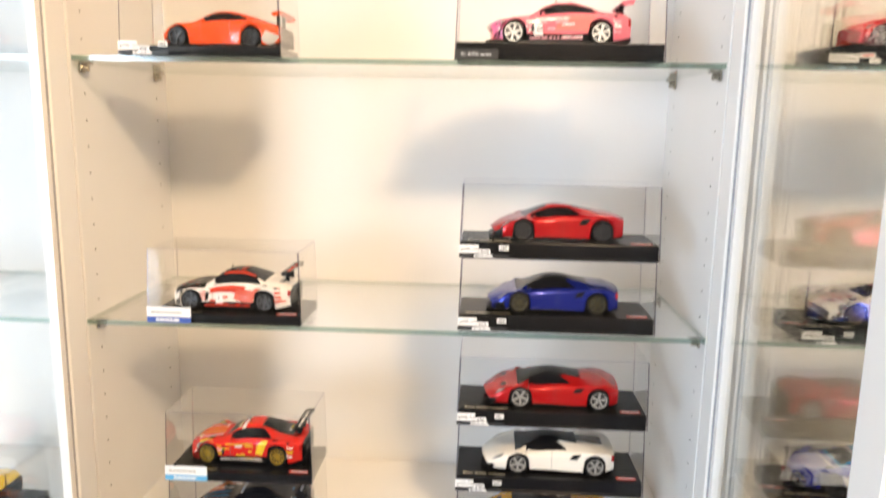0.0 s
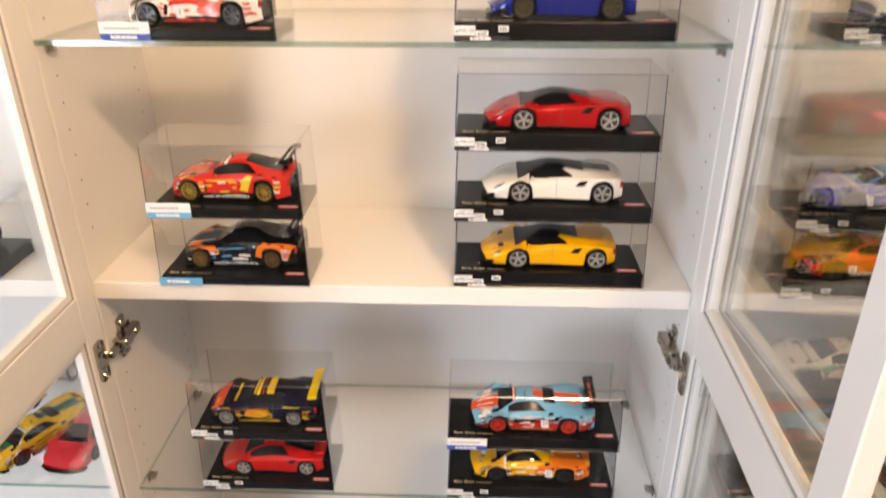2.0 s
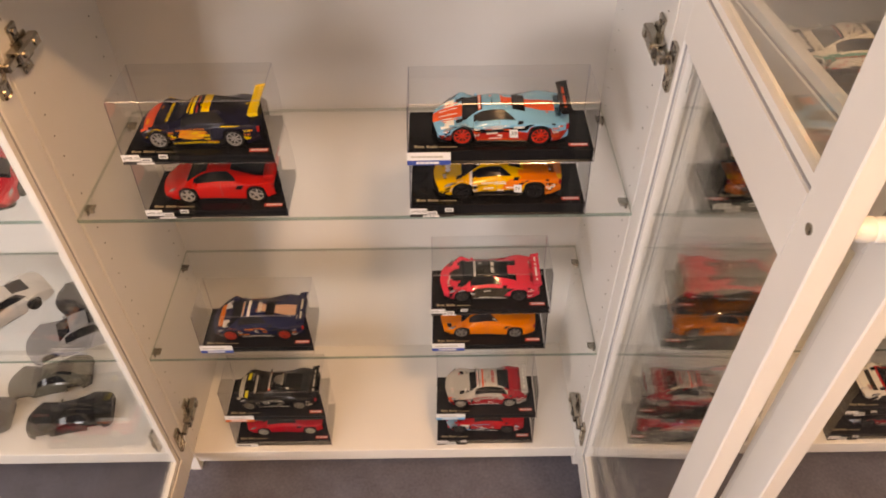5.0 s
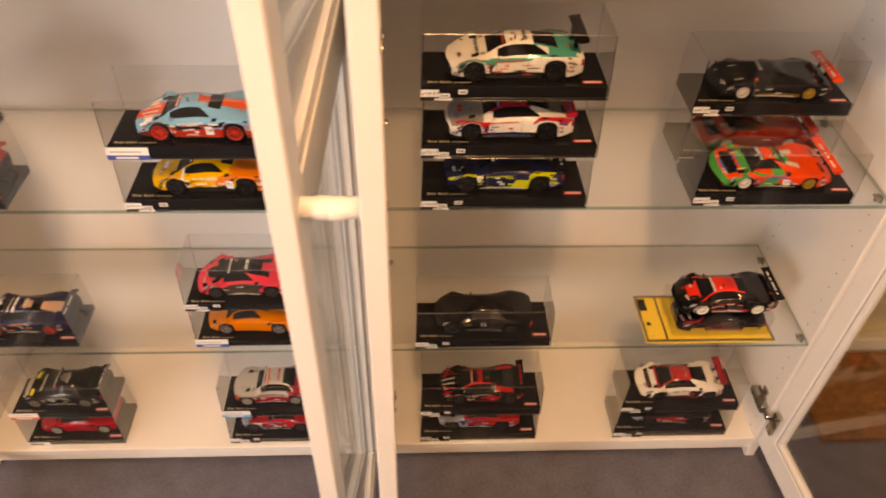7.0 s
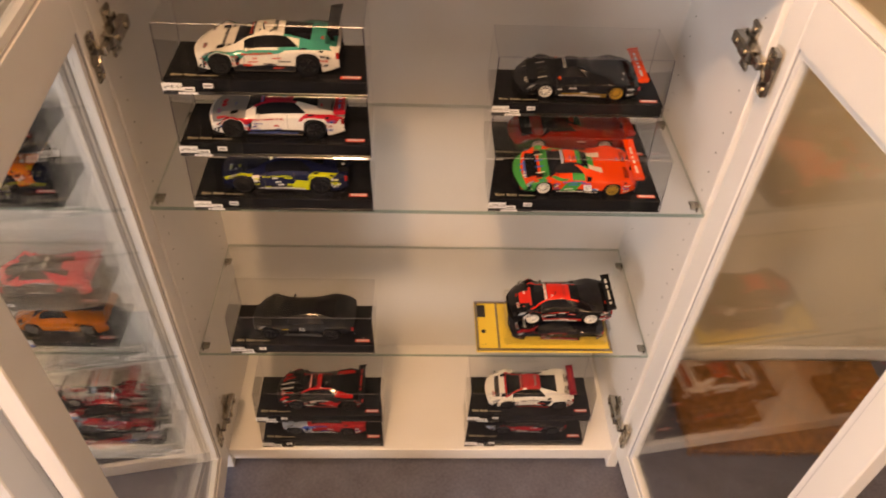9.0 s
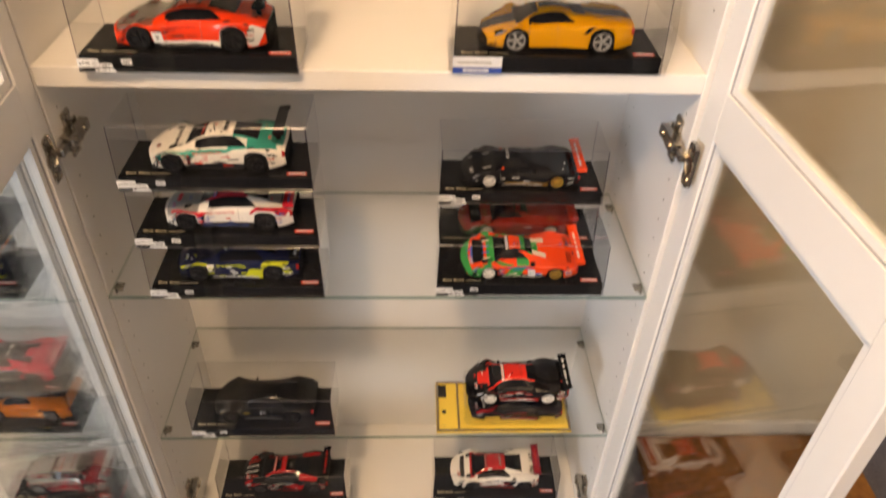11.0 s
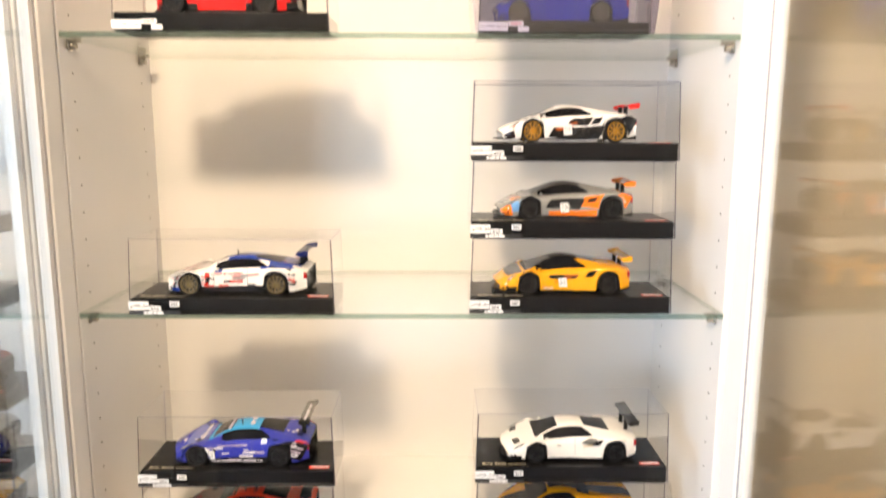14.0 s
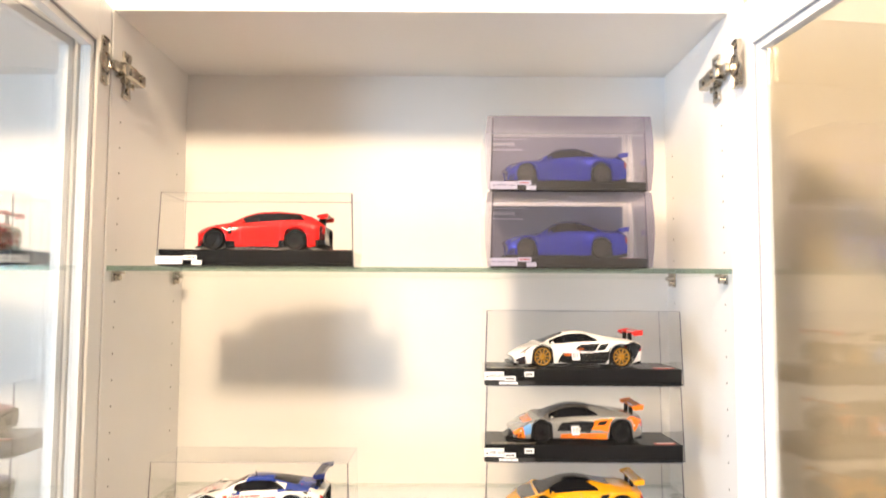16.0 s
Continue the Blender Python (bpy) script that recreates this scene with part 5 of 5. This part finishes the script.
p = spot(car_grid("gt"), 0.54, 9)
bm = lathe(bmesh.new(), [(0.0098, p[2] + 0.0004), (0.0098, p[2] + 0.0012), (0.0084, p[2] + 0.0012), (0.0084, p[2] + 0.0004)], 28, "z", (p[0], 0, 0))
for a in (0, 120, 240):
    c, s = math.cos(radians(a)), math.sin(radians(a))
    vs = [bm.verts.new((p[0] + px * c - py * s, px * s + py * c, p[2] + 0.0011)) for px, py in ((0.0086, 0), (0.001, 0.0018), (0, 0), (0.001, -0.0018))]
    bm.faces.new(vs)
part("roof_ring", bm, rim_paint("b8b4ac"), ring_car, "silver ring mark")
boxed_car("n", -0.297, 0.010, S0, "mr", False, "red and light blue racing car model", "gt", "c01c24", rim="2a2a2c", spokes=6, decals=8, dec=("f0ece4", "6aa0c8"), zones=[(0.02, 0.16, 1, 8, "7aa0b4"), (0.2, 0.3, 2, 3, "e8e4dc")])
boxed_car("n", -0.297, 0.010, S0 + N, "sky", False, "silver and red racing saloon model with a roof number", "sedan", "b9b4ac", metal=0.2, rim="b4b0a8", spokes=8, wing="b9b4ac", wingh=0.255, decals=8, dec=("e8e4dc", "b02028"), roof_no="3", zones=[(0.72, 1, 2, 8, "a81c28"), (0.0, 0.8, 0, 1, "b02028"), (0.45, 0.47, 6, 8, "d8502e"), (0.0, 0.06, 2, 4, "d8502e")])

# right bookcase, top shelf
boxed_car("w", 0.084, -0.009, S5, "FWD", False, "red hot hatchback model with black wheels and rear wing", "hatch", "d81f1c", rim="17171a", spokes=10, wing="d81f1c", wingh=0.262, wing_w=0.15, decals=0, zones=[(0.0, 0.30, 0, 0, "1a1a1c"), (0.27, 0.30, 2, 3, "1a1a1c"), (0.62, 0.70, 0, 0, "1a1a1c"), (0.90, 1.0, 0, 0, "1a1a1c"), (0.955, 1.0, 1, 3, "3a1618")])
for k in (0, 1):
    boxed_car("n", 0.485, -0.004, S5 + k * (N + 0.0006), "AWD", True, "blue coupe model seen through a tinted sleeve", "sedan", "1c2fb4", metal=0.3, rim="5a5648", spokes=6, wing="1c2fb4", wingh=0.225, decals=0, roof="16206a")
# right, upper glass shelf
boxed_car("w", 0.084, -0.015, S4, "mr", False, "white and blue racing coupe model with a black rear wing", "low", "eeebe6", rim="7a6a48", spokes=10, wing="1e2a66", wingh=0.288, decals=12, dec=("30343c", "d83a2a"), zones=[(0.44, 0.95, 6, 8, "24409c"), (0.0, 0.1, 0, 0, "24409c"), (0.70, 0.94, 4, 5, "24409c"), (0.36, 0.42, 4, 5, "24409c"), (0.30, 0.335, 2, 3, "d83a2a")])
for k, (c, rim, lab, kw) in enumerate((
    ("f0a818", "17171a", "yellow track supercar model with a rear wing", dict(wing="f0a818", number="51", zones=[(0.36, 0.62, 0, 1, "f0a818"), (0.40, 0.60, 2, 2, "2a2a2c"), (0.02, 0.12, 0, 0, "1a1a1c"), (0.08, 0.2, 6, 8, "2a2620")], roof="carbon")),
    ("a9a7a2", "17171a", "silver and orange track supercar model with black wheels", dict(wing="ef7a1c", number="10", metal=0.4, zones=[(0.36, 0.70, 0, 0, "ef7a1c"), (0.62, 0.76, 1, 2, "ef7a1c"), (0.0, 0.08, 0, 3, "ef7a1c"), (0.08, 0.16, 1, 2, "6a9ac8"), (0.38, 0.62, 1, 2, "1e1e20"), (0.9, 1, 1, 3, "ef7a1c"), (0.10, 0.18, 6, 8, "ef7a1c")], roof="55504a")),
    ("eeeae4", "b8862e", "white and black track supercar model with gold wheels", dict(wing="d8302a", number="01", zones=[(0.38, 0.74, 0, 1, "1c1c1e"), (0.52, 0.66, 2, 3, "1c1c1e"), (0.90, 1, 0, 3, "1c1c1e"), (0.0, 0.08, 0, 1, "2a1a1c"), (0.44, 0.54, 8, 8, "d8403a")])),
)):
    boxed_car("w", 0.478, -0.007, S4 + k * W, "mr", False, lab, "mid", c, rim=rim, spokes=10, wingh=0.246, size=0.965, dx=-0.007, num_at=0.50, decals=4, dec=("c8642a", "e8e4dc"), **kw)
# right, fixed shelf
boxed_car("w", 0.080, -0.014, S3, "mr", False, "orange-red racing coupe model with white sills", "low", "ef3f1c", rim="17171a", spokes=6, wing="carbon", wingh=0.285, number="8", num_at=0.32, decals=8, dec=("1e1e20", "b02a1c"), hood="8a4a3a", zones=[(0.28, 0.80, 0, 0, "e8e4dc"), (0.88, 0.98, 0, 2, "d8d4cc"), (0.05, 0.30, 6, 8, "6a4a42")])
boxed_car("w", 0.080, -0.014, S3 + W, "mr", False, "blue racing coupe model with a light blue roof panel", "low", "3038a4", rim="1e1e20", spokes=6, wing="carbon", wingh=0.320, number="12", num_at=0.30, decals=10, dec=("e4e0e8", "c8b8c8"), roof="3aa0d8", zones=[(0.40, 0.62, 0, 0, "1c1c22"), (0.66, 0.70, 3, 5, "d8e0e8"), (0.90, 0.96, 2, 4, "d83040"), (0.10, 0.26, 6, 8, "6a74b8"), (0.80, 1, 0, 2, "1c1c22")])
boxed_car("w", 0.487, -0.004, S3, "blue", True, "golden yellow classic endurance coupe model with black stripes", "long", "e09a10", rim="b0aea8", spokes=5, decals=0, stripe="2a2218", zones=[(0.06, 0.12, 4, 5, "26221a")])
boxed_car("w", 0.487, -0.004, S3 + W, "mr", False, "white racing supercar model with a black rear wing", "mid", "ece9e2", rim="1e1e20", spokes=6, wing="2a2624", wingh=0.290, decals=2, dec=("c8a868", "8a8880"), zones=[(0.0, 0.10, 0, 0, "1a1a1c"), (0.64, 0.80, 7, 8, "2a2826"), (0.60, 0.68, 2, 3, "6a6862"), (0.07, 0.12, 6, 7, "4a4844")])
# right, lower shelves
boxed_car("w", 0.084, -0.014, S2, "mr", False, "navy and yellow-green racing coupe model", "low", "151b3c", rim="17171a", spokes=6, wing="carbon", wingh=0.230, decals=8, dec=("dfe4e8", "c8d430"), zones=[(0.04, 0.30, 3, 4, "c4cc2e"), (0.72, 0.90, 2, 4, "c4cc2e"), (0.58, 0.74, 0, 1, "c4cc2e"), (0.27, 0.32, 2, 3, "e8e4dc")])
boxed_car("w", 0.084, -0.014, S2 + W, "mr", False, "white and red racing coupe model with a silver bonnet", "low", "ebe6df", rim="1a1a1c", spokes=6, hood="8e8c8c", wing="c82434", wingh=0.215, decals=8, dec=("4a64a8", "c82434"), zones=[(0.12, 0.34, 2, 3, "c82434"), (0.10, 0.20, 4, 5, "c82434"), (0.70, 0.98, 2, 4, "c82434"), (0.34, 0.66, 6, 8, "a41c30"), (0.80, 0.96, 6, 8, "8e8c8c")])
boxed_car("w", 0.083, -0.014, S2 + 2 * W, "mr", False, "white and teal racing coupe model with a tall black wing", "low", "e9e4da", rim="141416", spokes=6, wing="carbon", wingh=0.305, decals=10, dec=("2a3038", "d8402e"), zones=[(0.11, 0.36, 2, 3, "2a9a8a"), (0.05, 0.11, 2, 3, "2a9a8a"), (0.62, 0.98, 4, 8, "2a9a8a"), (0.30, 0.62, 3, 4, "2a9a8a"), (0.30, 0.34, 2, 2, "e8602e"), (0.34, 0.62, 0, 0, "1a1c1e")])
boxed_car("w", 0.476, -0.008, S2, "mr", False, "orange and green endurance prototype model with a wide orange wing", "proto", "ee4a20", rim="f0ece4", rim2="b8923a", mirror="d8301c", spokes=10, wing="ee4a20", wingh=0.205, wing_w=0.240, size=0.965, number="55", num_at=0.60, decals=6, dec=("e8dcc8", "3a6ac0"), zones=[(0.0, 0.26, 0, 3, "2a9648"), (0.22, 0.29, 4, 8, "2a9648"), (0.40, 0.52, 0, 2, "2a9648"), (0.50, 0.60, 4, 8, "2a9648"), (0.30, 0.44, 4, 4, "2a9648"), (0.60, 0.66, 8, 8, "2a9648"), (0.0, 0.06, 4, 8, "2a9648"), (0.60, 0.72, 7, 7, "d8c8b8"), (0.08, 0.14, 8, 8, "5a6ab8")])
# added car: its dim colours imitate the orange prototype's reflection in the rear case
boxed_car("w", 0.480, 0.089, S2, "mr", False, "dark red and green prototype model, stand-in for the front car's reflection", "proto", "8a2018", rim="f0ece4", spokes=10, wing="b03020", wingh=0.205, wing_w=0.240, decals=2, zones=[(0.0, 0.26, 0, 3, "1c4a2a"), (0.3, 0.5, 5, 8, "1a1a1c")])
boxed_car("w", 0.480, 0.089, S2 + W, "mr", False, "black endurance prototype model with an orange wing", "proto", "17171a", rim="f0ece4", rim2="b8923a", mirror="ee4a20", spokes=10, wing="ee4a20", wingh=0.205, wing_w=0.240, decals=6, dec=("d8d4cc", "3a3632"), zones=[(0.34, 0.70, 0, 0, "8a6a2a")])
boxed_car("w", 0.076, -0.001, S1, "mr", False, "black sports car model with white race numbers", "low", "131314", rim="2a2a2c", spokes=8, number="", decals=3, dec=("2a2a2c", "c8a838"), hood="1c1b1a", side_no="55", zones=[(0.30, 0.66, 0, 0, "4a4a4a")])
boxed_car("w", 0.085, 0.006, S0, "mr", False, "silver, blue and red racing coupe model", "gt", "b02024", rim="2a2a2c", spokes=6, decals=8, dec=("e8e4dc", "3a5aa8"), zones=[(0.0, 0.36, 0, 8, "a0a4ac"), (0.28, 0.40, 2, 3, "3a5aa8")])
boxed_car("w", 0.085, 0.006, S0 + W, "mr", False, "black and red racing coupe model with a dark rear wing", "mid", "161415", rim="1a1a1c", spokes=6, wing="carbon", wingh=0.285, decals=6, dec=("c8302a", "c8c4bc"), zones=[(0.08, 0.16, 5, 6, "b81e22"), (0.30, 0.62, 6, 6, "c02226"), (0.58, 0.72, 1, 2, "b81e22"), (0.10, 0.26, 3, 3, "b81e22"), (0.7, 0.92, 5, 5, "b81e22"), (0.47, 0.52, 6, 8, "b81e22")])
boxed_car("w", 0.482, 0.008, S0, "mr", False, "black, white and red racing coupe model", "mid", "1c1a1c", rim="1e1e20", spokes=6, decals=8, dec=("d8d4cc", "c02a30"), zones=[(0.3, 0.7, 1, 2, "a8242c"), (0.05, 0.14, 2, 4, "8ea0b8")])
boxed_car("w", 0.482, 0.008, S0 + W, "mr", False, "white racing coupe model with a red roof panel and red wing", "mid", "e8e3d8", rim="17171a", spokes=6, wing="8a1c2c", wingh=0.280, decals=5, dec=("c8302a", "8a8680"), roof="c42a2c", zones=[(0.60, 0.72, 1, 2, "1c1a1a"), (0.0, 0.08, 0, 0, "7a1c28"), (0.42, 0.46, 6, 6, "e8e3d8"), (0.66, 0.80, 7, 8, "26221f"), (0.10, 0.16, 7, 8, "3a3430")])

# ---- yellow blister pack with a loose body on top ----
bp = thing("blister_pack", "yellow card tray with a clear blister lying on glass", "blister pack", (0.600, 0.058, S1))
part("card", boxed(-0.115, 0.117, -0.055, 0.056, 0.0003, 0.004, 0.0015, 2), YCARD, bp)
bm = bmesh.new()
box(bm, -0.110, -0.096, 0.020, 0.048, 0.0042, 0.0045)
part("card_print", bm, BLACK_ST, bp)
part("card_print", lathe(bmesh.new(), [(0.004, 0.0041), (0.004, 0.0046)], 16, "z", (-0.101, -0.012, 0)), BLACK_ST, bp)
part("card_print", bars(bmesh.new(), -0.106, 0.0, (0.004, 0.004), 0.0003), BLACK_ST, bp).matrix_basis = Matrix.Translation((0, -0.040, 0.0042))
bm = bmesh.new()
box(bm, -0.068, 0.108, -0.044, 0.047, 0.0042, 0.053, 0.006, 2)
part("blister", bm, ACR, bp, "clear moulded blister")
bm = bmesh.new()
for a in ((-0.1145, 0.1165, -0.0545, -0.0500), (-0.1145, 0.1165, 0.0510, 0.0555), (-0.1145, -0.1100, -0.0500, 0.0510), (0.1120, 0.1165, -0.0500, 0.0510), (-0.078, -0.0745, -0.0500, 0.0510)):
    box(bm, a[0], a[1], a[2], a[3], 0.0041, 0.0075, 0.001)
part("blister_rim", bm, ACR_EDGE, bp, "raised clear rim")
# shell added to imitate the upper car's image refracted in the blister
car("black and red body shell standing in for a refracted image inside the clear blister", "mid", (0.622, 0.058, S1 + 0.0045), "17141a", wheels=False, splitter=False, decals=5, dec=("b8b4b0", "a02a30"), seed=8, zones=[(0.1, 0.3, 5, 6, "8a1c24"), (0.3, 0.7, 0, 0, "8a1c24")], name="body_shell", category="body shell").scale = (0.97, 0.97, 0.85)
car("black and red racing car model with white wheels", "long", (0.622, 0.060, S1 + 0.0535), "141214", rim="f0ece4", spokes=10, wing="carbon", wingh=0.235, wing_w=0.215, number="23", num_at=0.15, decals=6, dec=("e8e4dc", "c8342e"), roof="e0332a", seed=9, zones=[(0.10, 0.25, 8, 8, "e0332a"), (0.30, 0.72, 0, 0, "a82a28"), (0.88, 1, 0, 0, "c0302a"), (0.50, 0.66, 6, 8, "e0332a")])

# ---- loose cars and shells in the far bookcase ----
boxed_car("w", -1.140, -0.004, S3, "mr", False, "yellow supercar model in a clear case", "spider", "f2c01a", rim="2a2a2c", spokes=5, decals=3, zones=[(0.3, 0.5, 8, 8, "1a1a1c")])
car("yellow and green racing car body with number panels", "long", (-0.978, 0.086, S2 + 0.0005), "e6b01c", yaw=58, number="2", num_at=0.20, rim="2a2a2c", decals=6, dec=("f0ece4", "1a1a1c"), seed=21, zones=[(0.0, 0.30, 8, 8, "1f5a34"), (0.5, 0.9, 8, 8, "1f5a34"), (0.25, 0.28, 6, 8, "d8dcd8")])
car("red sports car body with a dark windscreen", "mid", (-0.898, 0.090, S2 + 0.0005), "cc2a34", yaw=84, rim="2a2a2c", decals=0, seed=22)
car("orange loose car body", "mid", (-1.090, 0.130, S2 + 0.0005), "e8801c", yaw=60, rim="2a2a2c", decals=2, seed=23)
car("unpainted white car body shell with dark windows", "rear", (-1.061, 0.106, S1 + 0.002), "cfccc8", yaw=49, rim="2a2a2c", decals=0, seed=24, lamps=False)
# the second shell's pale grey stands in for the highlight on clear plastic
for k, (x, y, z, a, c, lab) in enumerate(((-0.895, 0.152, S1, 38, "34312f", "grey smoked clear body shell"), (-0.905, 0.046, S1, 28, "8e8e90", "clear body shell coloured pale for its white highlight"), (-1.045, 0.078, S0, 12, "161616", "dark smoked body shell"), (-1.120, 0.172, S0, 14, "5a564c", "plain grey car body shell"), (-1.250, 0.070, S0, 10, "1e1c1c", "plain black car body shell"))):
    car(lab, "gt", (x, y, z + 0.001), c, yaw=a, wheels=False, splitter=False, decals=0, seed=30 + k, lamps=False, seams=False, name="body_shell", category="body shell")
